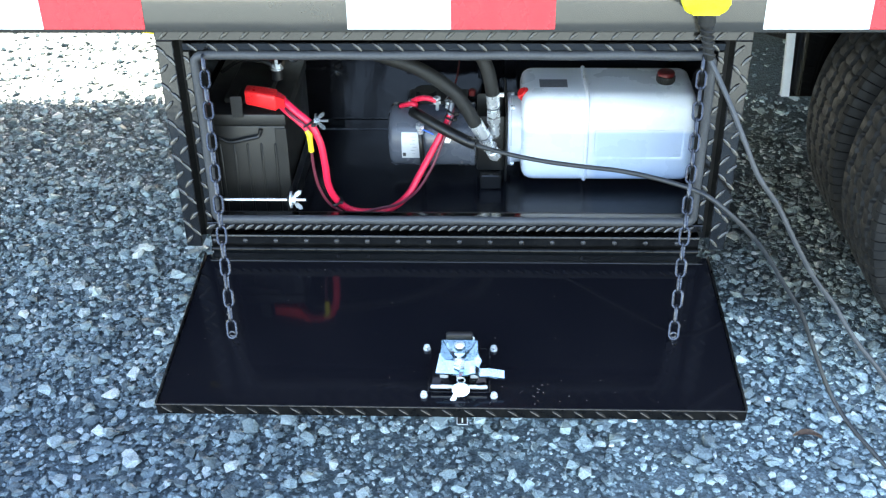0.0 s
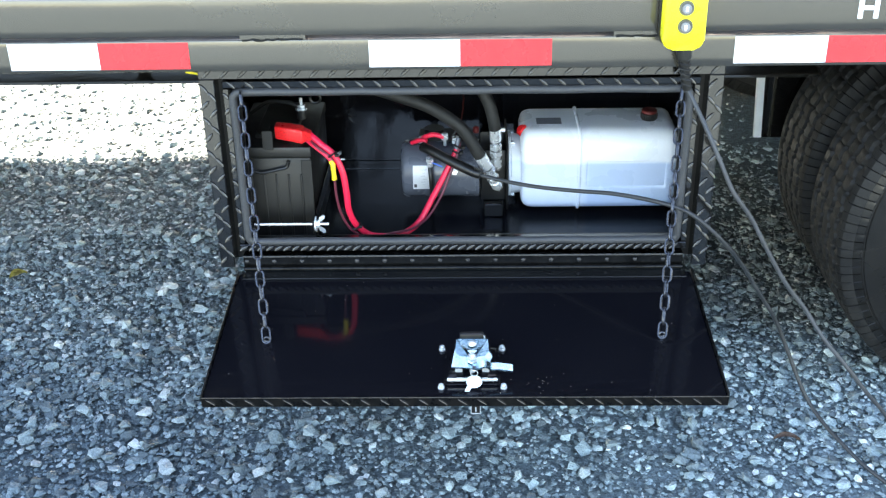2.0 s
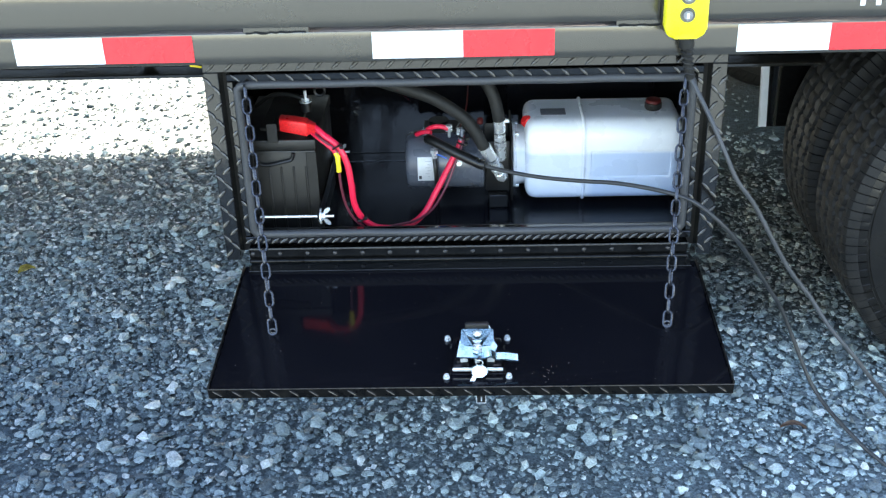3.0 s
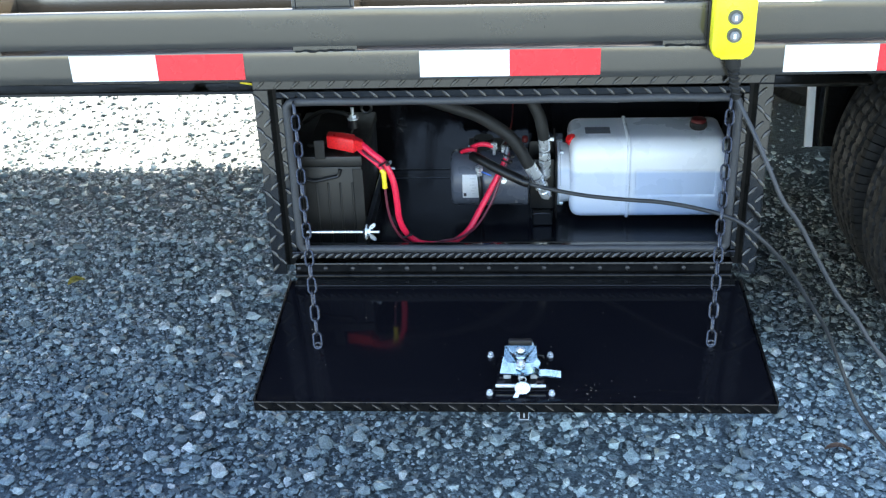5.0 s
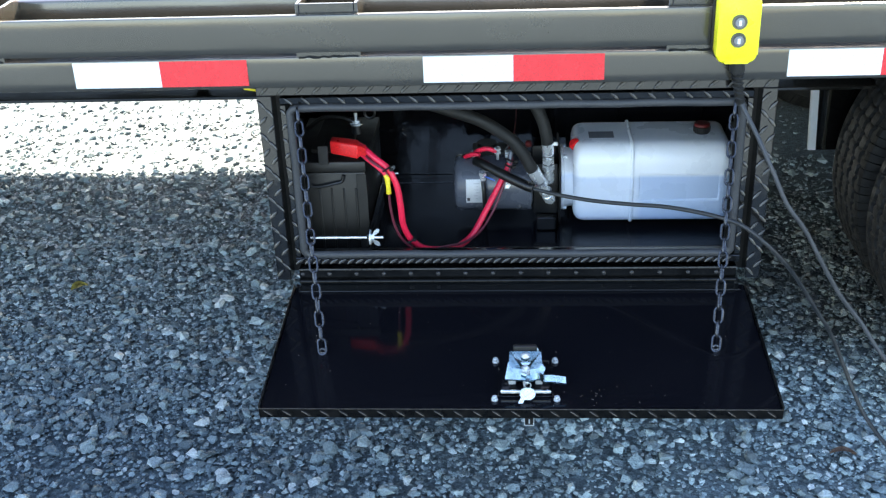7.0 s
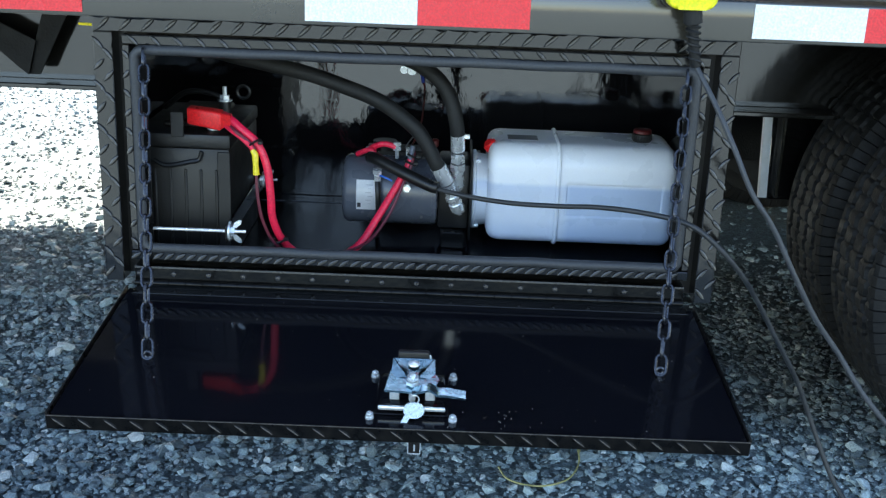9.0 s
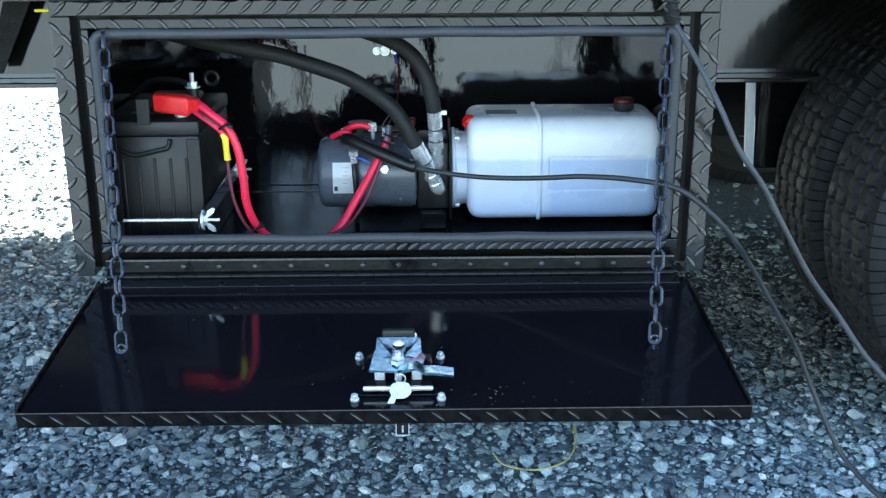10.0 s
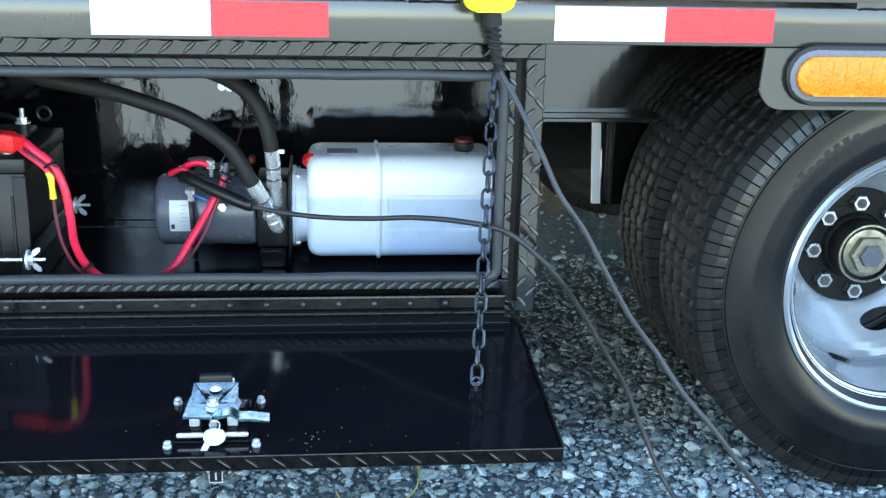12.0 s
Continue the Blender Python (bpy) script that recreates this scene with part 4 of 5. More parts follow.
pts = spline([(0.014, -0.3120, 0.0290), (0.026, -0.3140, 0.0345), (0.036, -0.309, 0.0335), (0.044, -0.3080, 0.0275), (0.056, -0.3065, 0.0262), (0.078, -0.3075, 0.0235)], 5)
prev = None
for i, p in enumerate(pts):
    h = 0.005 + 0.0015 * min(1, i / 12)
    row = [bm.verts.new(p + Vector((0, u * h, e + 0.22 * u * h))) for u, e in ((1, 0.001), (-1, 0.001), (-1, -0.002), (1, -0.002))]
    if prev:
        for j in range(4):
            bm.faces.new((prev[j], prev[(j + 1) % 4], row[(j + 1) % 4], row[j]))
    else:
        bm.faces.new(row)
    prev = row
bm.faces.new(prev)
part("latch_arm", bm, ZINC, plate, "bent zinc latch arm")
bm = cyl(bmesh.new(), (0.014, -0.2995, 0.0103), (0.014, -0.2995, 0.0323), 0.0045, n=12)
hexnut(bm, (0.014, -0.2995, 0.0385), (0.014, -0.2995, 0.0425), 0.0075)
hexnut(bm, (0.014, -0.2995, 0.0325), (0.014, -0.2995, 0.037), 0.0085)
cyl(bm, (0.014, -0.2995, 0.0427), (0.014, -0.2995, 0.047), 0.0035, n=12)
part("rivet_head", lathe(bmesh.new(), [(0.0078, 0.0388), (0.0072, 0.0408), (0.004, 0.0422), (0.0, 0.0427)], (0.014, -0.2635, 0), axis="z", n=18), STEEL, plate)
part("latch_stud", bm, STEEL, plate, "zinc stud with nuts")
bar = part("catch_bar", B(-0.006, 0.033, -0.2540, -0.2440, 0.0103, 0.0495, 0.003, seg=2), BLACKPL, plate, "black catch bar")
part("bar_end", sweep(bmesh.new(), spline([(0.0335, -0.2548, 0.0475), (0.0345, -0.2548, 0.044), (0.033, -0.2548, 0.0405)], 4), 0.0011, 6), STEEL, bar)
# key on its ring
ring = [(0.017 + 0.0055 * math.cos(a), -0.3160 - 0.002 * math.sin(a), 0.0205 + 0.007 * math.sin(a)) for a in np.linspace(0, 2 * math.pi, 18, endpoint=False)]
part("key_ring", sweep(bmesh.new(), ring, 0.0009, 6, closed=True), STEEL, plate)
out = [(0.017 + 0.0125 * math.cos(a), 0.004 + 0.0125 * math.sin(a)) for a in np.linspace(radians(-105), radians(215), 18)]
out += [(0.003, -0.012), (0.000, -0.022), (0.006, -0.024), (0.012, -0.0085)]
kb = prism(bmesh.new(), out, -0.0011, 0.0011, axis="y")
for vert in kb.verts:
    x, y, z = vert.co
    vert.co = (x, -0.3255 - (z - 0.004) * -0.45 + y, 0.0115 + (z - 0.004) * 0.62)
part("key", kb, KEYMETAL, plate, "bright steel key in the lock")
hasp = part("hasp", B(0.0115, 0.0265, -0.349, -0.345, -0.034, -0.0177, 0.001), HUBBLACK, door, "black keeper below the door edge")
part("hasp_slot", B(0.0182, 0.0202, -0.3498, -0.3492, -0.030, -0.021), STEEL, hasp)
for a, b, c, d in ((0.0113, 0.0123, -0.034, -0.018), (0.0257, 0.0267, -0.034, -0.018), (0.0125, 0.0255, -0.0345, -0.033)):
    part("hasp_edge", B(a, b, -0.3497, -0.3491, c, d), STEEL, hasp)


# chains
def chain(p0, p1, count):
    p0, p1 = Vector(p0), Vector(p1)
    d = p1 - p0
    t = d.normalized()
    length, width, wire = 0.0315, 0.0175, 0.0021
    bm = bmesh.new()
    half, r = length / 2 - width / 2, width / 2 - wire
    loop = [((half if i < 8 else -half) + r * math.cos(radians(q)), r * math.sin(radians(q))) for i, q in enumerate(list(np.linspace(-90, 90, 8)) + list(np.linspace(90, 270, 8)))]
    sweep(bm, [(a, b, 0) for a, b in loop], wire, 6, closed=True)
    me = finish("link", bm, CHAIN)
    eye = sweep(bmesh.new(), [p1 + Vector((0.0044 * math.cos(a), 0.002, 0.0044 * math.sin(a) + 0.004)) for a in np.linspace(0, 2 * math.pi, 14, endpoint=False)], 0.0018, 6, closed=True)
    cyl(eye, p1 + Vector((0, 0.002, -0.009)), p1 + Vector((0, 0.002, -0.002)), 0.0035, n=8)
    cyl(eye, p1 + Vector((0, 0.002, -0.0095)), p1 + Vector((0, 0.002, -0.006)), 0.008, n=12)
    top = part("chain", eye, CHAIN, toolbox, "dark steel chain holding the door")
    u = frame_of(t)[0]
    w = t.cross(u)
    rnd = random.Random(count)
    for i in range(count):
        c = p0 + d * ((i + 0.5) / count)
        ang = (0 if i % 2 else math.pi / 2) + 0.2 + rnd.uniform(-0.12, 0.12)
        y = u * math.cos(ang) + w * math.sin(ang)
        z = t.cross(y)
        o = new("link", me)
        o.parent = top
        o.matrix_basis = Matrix(((t.x, y.x, z.x, c.x), (t.y, y.y, z.y, c.y), (t.z, y.z, z.z, c.z), (0, 0, 0, 1)))


chain((-0.374, -0.004, 0.728), (-0.327, -0.2215, 0.3655), 18)
chain((0.374, -0.004, 0.728), (0.333, -0.219, 0.370), 18)

# ---- battery ----
battery = thing("battery", "black lead-acid battery with ribbed case on the box floor", "battery", (-0.345, 0.2, 0.394))
bx0, bx1, by0, by1 = -0.418, -0.276, 0.080, 0.318
bm = B(bx0, bx1, by0, by1, 0.3945, 0.572, 0.004, 2)
case = part("case", bm, CASE, battery, "black ribbed plastic case")
for i in range(5):
    x = bx0 + 0.028 + 0.023 * i
    part("case_rib", B(x, x + 0.004, by0 - 0.0025, by0 + 0.002, 0.402, 0.54, 0.001), CASE, case)
part("case_rib", B(bx1 - 0.018, bx1 + 0.001, by0 - 0.002, by0 + 0.003, 0.398, 0.568, 0.001), CASE, case)
bm = B(bx0 - 0.002, bx1 + 0.002, by0 - 0.003, by1 + 0.002, 0.5725, 0.594, 0.004, 2)
box(bm, bx0 + 0.035, bx1 - 0.03, by0 + 0.04, by1 - 0.03, 0.594, 0.604, 0.003)
part("lid", bm, CASE, battery)
part("handle", sweep(bmesh.new(), spline([(bx0 + 0.03, by0 - 0.004, 0.553), (bx0 + 0.05, by0 - 0.007, 0.546), (bx0 + 0.085, by0 - 0.007, 0.553), (bx1 - 0.045, by0 - 0.004, 0.556), (bx1 - 0.04, by0 - 0.004, 0.568)]), 0.0035, 8), BLACKPL, battery, "black carrying handle")
part("strap", B(-0.361, -0.342, by0 - 0.006, by0 - 0.0035, 0.590, 0.627, 0.001), BLACKPL, battery)
part("strap_arm", B(-0.359, -0.344, by0 - 0.003, by0 + 0.07, 0.6045, 0.610, 0.002), BLACKPL, battery)
post = part("terminal", cyl(bmesh.new(), (-0.305, 0.2, 0.6042), (-0.305, 0.2, 0.622), 0.010, 0.009, n=18), BLACKPL, battery)
bm = cyl(bmesh.new(), (-0.305, 0.2, 0.6222), (-0.305, 0.2, 0.6245), 0.012, n=18)
hexnut(bm, (-0.305, 0.2, 0.6247), (-0.305, 0.2, 0.631), 0.008)
cyl(bm, (-0.305, 0.2, 0.6312), (-0.305, 0.2, 0.645), 0.0035, n=10)
part("terminal_nut", bm, STEEL, post, "steel stud, washer and nut")
part("negative_lead", sweep(bmesh.new(), spline([(-0.305, 0.203, 0.6235), (-0.33, 0.21, 0.632), (-0.37, 0.22, 0.63), (-0.41, 0.24, 0.60)]), 0.0045, 8), BLACKPL, post)
part("positive_post", cyl(bmesh.new(), (-0.306, 0.115, 0.5945), (-0.306, 0.115, 0.607), 0.010, n=16), STEEL, battery)
vent = sweep(bmesh.new(), [(-0.283 + 0.010 * math.cos(a), 0.24, 0.630 + 0.010 * math.sin(a)) for a in np.linspace(0, 2 * math.pi, 20, endpoint=False)], 0.003, 8, closed=True)
part("vent_loop", vent, BLACKPL, battery)

clamp = thing("battery_clamp", "steel rods with wing nuts clamping the battery", "clamp", (-0.272, 0.18, 0.46))
part("clamp_bar", B(-0.2735, -0.2695, 0.020, 0.352, 0.446, 0.472, 0.001), PAINT, clamp, "black clamp bar")
for y in (0.032, 0.336):
    bm = cyl(bmesh.new(), (-0.3815 if y < 0.1 else -0.4235, y, 0.4605), (-0.2445, y, 0.4605), 0.0025, n=10)
    rod = part("threaded_rod", bm, CHROME, clamp, "bright threaded steel rod")
    part("washer", cyl(bmesh.new(), (-0.2693, y, 0.4605), (-0.2665, y, 0.4605), 0.0145, n=20), STEEL, rod)
    bm = hexnut(bmesh.new(), (-0.2663, y, 0.4605), (-0.2605, y, 0.4605), 0.0078)
    for s in (-1, 1):
        prof = [(-0.264, 0.4605 + s * 0.005), (-0.258, 0.4605 + s * 0.006), (-0.2515, 0.4605 + s * 0.0115), (-0.2505, 0.4605 + s * 0.0165), (-0.2545, 0.4605 + s * 0.0178), (-0.2615, 0.4605 + s * 0.013)]
        prism(bm, prof if s > 0 else prof[::-1], y - 0.0015, y + 0.0015, axis="y")
    part("wing_nut", bm, STEEL, rod, "zinc wing nut")

# ---- hydraulic power unit ----
unit = thing("hydraulic_pump", "hydraulic power unit with grey motor and milky plastic tank", "pump", (0.12, 0.27, 0.394))
MY, MZ, MR = 0.252, 0.4755, 0.0565
bm = lathe(bmesh.new(), [(0.0, -0.120), (0.046, -0.120), (0.0525, -0.1175), (MR, -0.111), (MR, 0.026), (MR + 0.001, 0.0262), (MR + 0.001, 0.033), (0.052, 0.036), (0.0, 0.036)], (0, MY, MZ), axis="x", n=48)
motor = part("motor", bm, MOTOR, unit, "grey painted electric motor")
for a in (100, 215, 330):
    p = Vector((0.0, MY + (MR + 0.001) * math.cos(radians(a)), MZ + (MR + 0.001) * math.sin(radians(a))))
    part("motor_screw", cyl(bmesh.new(), p + Vector((0.01, 0, 0)), p + Vector((0.0102, -0.0015, 0)), 0.003, n=8), INK, motor)
# curved rating label on the front of the motor


def curved(x0, x1, a0, a1, r, k=8):
    bm = bmesh.new()
    rows = [[bm.verts.new((x, MY + r * math.cos(radians(a0 + (a1 - a0) * i / k)), MZ + r * math.sin(radians(a0 + (a1 - a0) * i / k)))) for x in (x0, x1)] for i in range(k + 1)]
    for i in range(k):
        bm.faces.new((rows[i][0], rows[i][1], rows[i + 1][1], rows[i + 1][0]))
    bmesh.ops.solidify(bm, geom=bm.faces[:], thickness=0.0004)
    return bm


lab = part("rating_label", curved(-0.096, -0.063, 152, 203, MR + 0.0007), PAPER, motor, "white paper rating label")
for i in range(6):
    a = 160 + 6.2 * i
    part("print_line", curved(-0.081 + (0.004 if i % 2 else 0), -0.069 - (0.003 if i % 3 else 0), a, a + 0.7, MR + 0.0013, 2), FAINT, lab)
part("print_block", curved(-0.094, -0.0885, 190, 198, MR + 0.0013, 2), INK, lab)
# pump head and bracket
bm = B(0.0365, 0.0865, 0.205, 0.305, 0.425, 0.532, 0.004, 2)
part("pump_head", bm, BLACKPL, unit, "black pump manifold")
part("mounting_foot", B(0.042, 0.082, 0.19, 0.33, 0.3945, 0.4245, 0.003), PAINT, unit)
part("pump_plate", B(0.0868, 0.0905, 0.19, 0.345, 0.41, 0.545, 0.002), BLACKPL, unit)
# contactor over the motor
bm = cyl(bmesh.new(), (-0.055, 0.275, 0.5325), (-0.055, 0.275, 0.552), 0.020, n=20)
box(bm, -0.085, 0.02, 0.255, 0.305, 0.528, 0.540, 0.002)
sol = part("contactor", bm, BLACKPL, unit)
for x, y, z in ((-0.033, 0.224, 0.548), (-0.078, 0.238, 0.536), (-0.012, 0.225, 0.54)):
    bm = cyl(bmesh.new(), (x, y + 0.004, z - 0.014), (x, y, z + 0.01), 0.0034, n=10)
    hexnut(bm, (x, y, z), (x, y, z + 0.006), 0.0075)
    hexnut(bm, (x, y, z + 0.0075), (x, y, z + 0.0125), 0.0072)
    part("terminal_stud", bm, STEEL, sol, "steel stud and nuts")
part("relay_cap", B(0.022, 0.034, 0.25, 0.262, 0.548, 0.562, 0.003), DARKRED, sol, "dull red cap")
part("lower_jumper", sweep(bmesh.new(), spline([(-0.068, 0.222, 0.5445), (-0.078, 0.226, 0.546), (-0.090, 0.232, 0.541), (-0.098, 0.24, 0.535)]), 0.0045, 10), RED, sol, "short red cable")
part("signal_wire", sweep(bmesh.new(), spline([(-0.02, 0.225, 0.552), (-0.008, 0.215, 0.572), (0.004, 0.212, 0.578), (0.014, 0.222, 0.566), (0.016, 0.24, 0.55)]), 0.0012, 6), INK, sol, "thin black wire loop")
part("red_jumper", sweep(bmesh.new(), spline([(-0.034, 0.222, 0.5535), (-0.052, 0.226, 0.557), (-0.068, 0.232, 0.552), (-0.084, 0.24, 0.540)]), 0.005, 10), RED, sol, "short red cable")
part("jumper_boot", sweep(bmesh.new(), spline([(-0.079, 0.237, 0.542), (-0.092, 0.243, 0.536), (-0.1, 0.25, 0.532)]), 0.0062, 10), BLACKPL, sol)
bm = cyl(bmesh.new(), (-0.062, 0.196, 0.503), (-0.062, 0.190, 0.523), 0.0055, n=12)
hexnut(bm, (-0.062, 0.19, 0.5165), (-0.062, 0.189, 0.5235), 0.008)
part("ground_lug", bm, STEEL, motor, "steel cable lug")
part("ground_lead", sweep(bmesh.new(), spline([(-0.062, 0.195, 0.503), (-0.060, 0.187, 0.485), (-0.059, 0.19, 0.455), (-0.059, 0.21, 0.42), (-0.063, 0.24, 0.398)]), 0.0046, 8), BLACKPL, motor)
part("blue_wire", sweep(bmesh.new(), spline([(-0.059, 0.190, 0.514), (-0.048, 0.186, 0.511), (-0.038, 0.186, 0.506)]), 0.0016, 6), mat("blue_wire_sheath", (0.02, 0.12, 0.5), 0.4), motor)
bm = hexnut(bmesh.new(), (-0.014, 0.197, 0.493), (-0.015, 0.189, 0.494), 0.0072)
cyl(bm, (-0.015, 0.189, 0.494), (-0.015, 0.183, 0.495), 0.0035, n=8)
part("drain_screw", bm, STEEL, motor)


# tank: rounded section along x
def tank_body():
    cy, cz, hy, hz = 0.281, 0.488, 0.084, 0.080
    xs = [(0.1155, 0.80), (0.1175, 0.88), (0.122, 0.945), (0.129, 0.985), (0.138, 1.0), (0.236, 1.0), (0.242, 1.0), (0.2445, 1.0), (0.300, 1.0), (0.396, 1.0), (0.3985, 1.0), (0.404, 0.995), (0.411, 0.97), (0.4165, 0.92), (0.419, 0.84)]
    loop = []
    # front side from below up, then over the top and down the back
    rt, rb = 0.036, 0.016
    for i in range(6):
        a = radians(270 - 90 * i / 5)
        loop.append((-hy + rb + rb * math.cos(a), -hz + rb + rb * math.sin(a)))
    for z in (-0.040, -0.034, -0.031, 0.0, 0.020, 0.023, 0.028):
        loop.append((-hy, z))
    for i in range(8):
        a = radians(180 - 90 * i / 7)
        loop.append((-hy + rt + rt * math.cos(a), hz - rt + rt * math.sin(a)))
    for i in range(8):
        a = radians(90 - 90 * i / 7)
        loop.append((hy - rt + rt * math.cos(a), hz - rt + rt * math.sin(a)))
    for i in range(6):
        a = radians(0 - 90 * i / 5)
        loop.append((hy - rb + rb * math.cos(a), -hz + rb + rb * math.sin(a)))
    bm = bmesh.new()
    rings = []
    for x, s in xs:
        ring = []
        for y, z in loop:
            dy = 0.0022 if 0.2440 < x < 0.3980 and y == -hy and -0.032 < z < 0.021 else 0.0
            ring.append(bm.verts.new((x, cy + y * s + dy, cz + z * s)))
        rings.append(ring)
    n = len(loop)
    for a, b in zip(rings, rings[1:]):
        for j in range(n):
            bm.faces.new((a[j], a[(j + 1) % n], b[(j + 1) % n], b[j]))
    bm.faces.new(rings[0])
    bm.faces.new(rings[-1])
    seam = bmesh.new()
    pts = [(0.2285, cy + y * 1.01, cz + z * 1.012) for y, z in loop]
    sweep(seam, pts, 0.0036, 8, closed=True)
    return bm, seam


tb, seam = tank_body()
tank = part("tank", tb, TANK, unit, "milky white plastic oil tank", smooth=35)
part("mould_seam", seam, TANK, tank)
neck = lathe(bmesh.new(), [(0.0, 0.0909), (0.064, 0.0909), (0.066, 0.0925), (0.066, 0.0965), (0.061, 0.0985), (0.059, 0.112), (0.061, 0.126), (0.0, 0.126)], (0, 0.272, 0.476), axis="x", n=44)
part("tank_neck", neck, TANK, tank)
for a in (118, 242, 60, 300):
    y, z = 0.272 + 0.0625 * math.cos(radians(a)), 0.476 + 0.0625 * math.sin(radians(a))
    part("neck_screw", cyl(bmesh.new(), (0.097, y, z), (0.104, y, z), 0.0042, n=10), STEEL, tank)
bm = lathe(bmesh.new(), [(0.0135, 0.567), (0.014, 0.5675), (0.016, 0.571), (0.016, 0.581), (0.015, 0.5815), (0.0, 0.582)], (0.369, 0.272, 0), axis="z", n=28)
for i in range(24):
    a = 2 * math.pi * i / 24
    box(bm, 0.369 + 0.0158 * math.cos(a) - 0.0008, 0.369 + 0.0158 * math.cos(a) + 0.0008, 0.272 + 0.0158 * math.sin(a) - 0.0008, 0.272 + 0.0158 * math.sin(a) + 0.0008, 0.5712, 0.5808)
cap = part("filler_cap", bm, BLACKPL, tank, "black knurled filler cap with red top")
part("cap_top", lathe(bmesh.new(), [(0.0152, 0.5822), (0.0152, 0.5865), (0.0135, 0.5885), (0.0, 0.589)], (0.369, 0.272, 0), axis="z", n=28), DARKRED, cap)
d = Vector((-0.62, -0.35, 0.70)).normalized()
p = Vector((0.1235, 0.246, 0.5525))
bm = cyl(bmesh.new(), p, p + d * 0.012, 0.0105, 0.010, n=18)
cyl(bm, p + d * 0.0121, p + d * 0.0155, 0.0085, 0.0075, n=18)
u, w = frame_of(d)
for i in range(12):
    a = 2 * math.pi * i / 12
    q = p + (u * math.cos(a) + w * math.sin(a)) * 0.0103
    cyl(bm, q, q + d * 0.0115, 0.0014, n=5)
part("breather_plug", bm, REDPL, tank, "red ribbed plastic plug")
part("tank_sticker", B(0.147, 0.196, 0.248, 0.282, 0.5678, 0.5686), GREYLAB, tank, "grey oil sticker on the tank top")

# pressure fittings
fit_a = bmesh.new()
cyl(fit_a, (0.0635, 0.178, 0.590), (0.065, 0.188, 0.561), 0.0115, n=20)
cyl(fit_a, (0.065, 0.188, 0.5608), (0.0652, 0.1895, 0.5545), 0.009, n=16)
hexnut(fit_a, (0.0652, 0.19, 0.5543), (0.0657, 0.194, 0.541), 0.0125)
hexnut(fit_a, (0.0658, 0.195, 0.5385), (0.0662, 0.198, 0.527), 0.0135)
cyl(fit_a, (0.0662, 0.198, 0.5268), (0.0672, 0.203, 0.508), 0.010, n=16)
sweep(fit_a, spline([(0.0672, 0.203, 0.509), (0.068, 0.207, 0.499), (0.068, 0.216, 0.494), (0.068, 0.228, 0.494)], 5), 0.0105, 14)
elbow = part("elbow_fitting", fit_a, FITTING, unit, "zinc hose ferrule and elbow")
fit_b = bmesh.new()
cyl(fit_b, (0.0355, 0.164, 0.5365), (0.049, 0.172, 0.511), 0.0122, n=20)
cyl(fit_b, (0.0345, 0.1634, 0.5385), (0.0362, 0.1644, 0.5352), 0.0129, n=20)
hexnut(fit_b, (0.0492, 0.1722, 0.5105), (0.054, 0.176, 0.50), 0.0125)
cyl(fit_b, (0.054, 0.176, 0.4998), (0.0645, 0.187, 0.474), 0.0095, n=16)
hexnut(fit_b, (0.0585, 0.181, 0.488), (0.0615, 0.184, 0.481), 0.0125)
sweep(fit_b, spline([(0.0645, 0.187, 0.474), (0.0685, 0.192, 0.464), (0.07, 0.203, 0.460), (0.07, 0.222, 0.462)], 5), 0.0115, 14)
angled = part("angled_fitting", fit_b, FITTING, unit, "zinc hose ferrule and elbow")
part("sealing_ring", cyl(bmesh.new(), (0.065, 0.188, 0.5605), (0.0651, 0.1888, 0.5572), 0.0112, n=18), INK, elbow, "dark sealing ring")
part("sealing_ring", cyl(bmesh.new(), (0.0657, 0.1942, 0.5408), (0.0658, 0.1948, 0.5387), 0.0118, n=18), INK, elbow, "dark sealing ring")
part("clip_tab", B(0.070, 0.083, 0.176, 0.182, 0.581, 0.588, 0.001), FITTING, elbow)
part("sealing_ring", cyl(bmesh.new(), (0.0488, 0.1718, 0.5115), (0.0494, 0.1724, 0.5102), 0.0122, n=18), INK, angled, "dark sealing ring")
part("long_hose", sweep(bmesh.new(), spline([(0.0365, 0.1645, 0.5345), (0.030, 0.1605, 0.547), (0.018, 0.16, 0.57), (-0.004, 0.16, 0.6), (-0.056, 0.16, 0.637), (-0.112, 0.16, 0.659), (-0.17, 0.165, 0.676), (-0.23, 0.17, 0.687), (-0.29, 0.185, 0.696), (-0.35, 0.22, 0.705), (-0.42, 0.28, 0.712)]), 0.0118, 14), HOSE, unit, "black rubber hydraulic hose")
part("return_hose", sweep(bmesh.new(), spline([(0.0634, 0.177, 0.587), (0.0605, 0.175, 0.607), (0.052, 0.178, 0.638), (0.032, 0.185, 0.67), (0.0, 0.20, 0.69), (-0.036, 0.23, 0.70), (-0.09, 0.3, 0.708), (-0.14, 0.40, 0.712), (-0.15, 0.4615, 0.712)]), 0.0118, 14), HOSE, unit, "black rubber hydraulic hose")
for x, r in ((-0.0345, 0.0072), (-0.0205, 0.0088), (-0.004, 0.006)):
    bm = cyl(bmesh.new(), (x, 0.4618, 0.6405), (x, 0.4605, 0.6405), r, n=18)
    hexnut(bm, (x, 0.4604, 0.6405), (x, 0.4555, 0.6405), 0.0056)
    cyl(bm, (x, 0.4554, 0.6405), (x, 0.451, 0.6405), 0.003, n=8)
    part("earth_bolt", bm, STEEL, toolbox, "zinc bolt through the back wall")
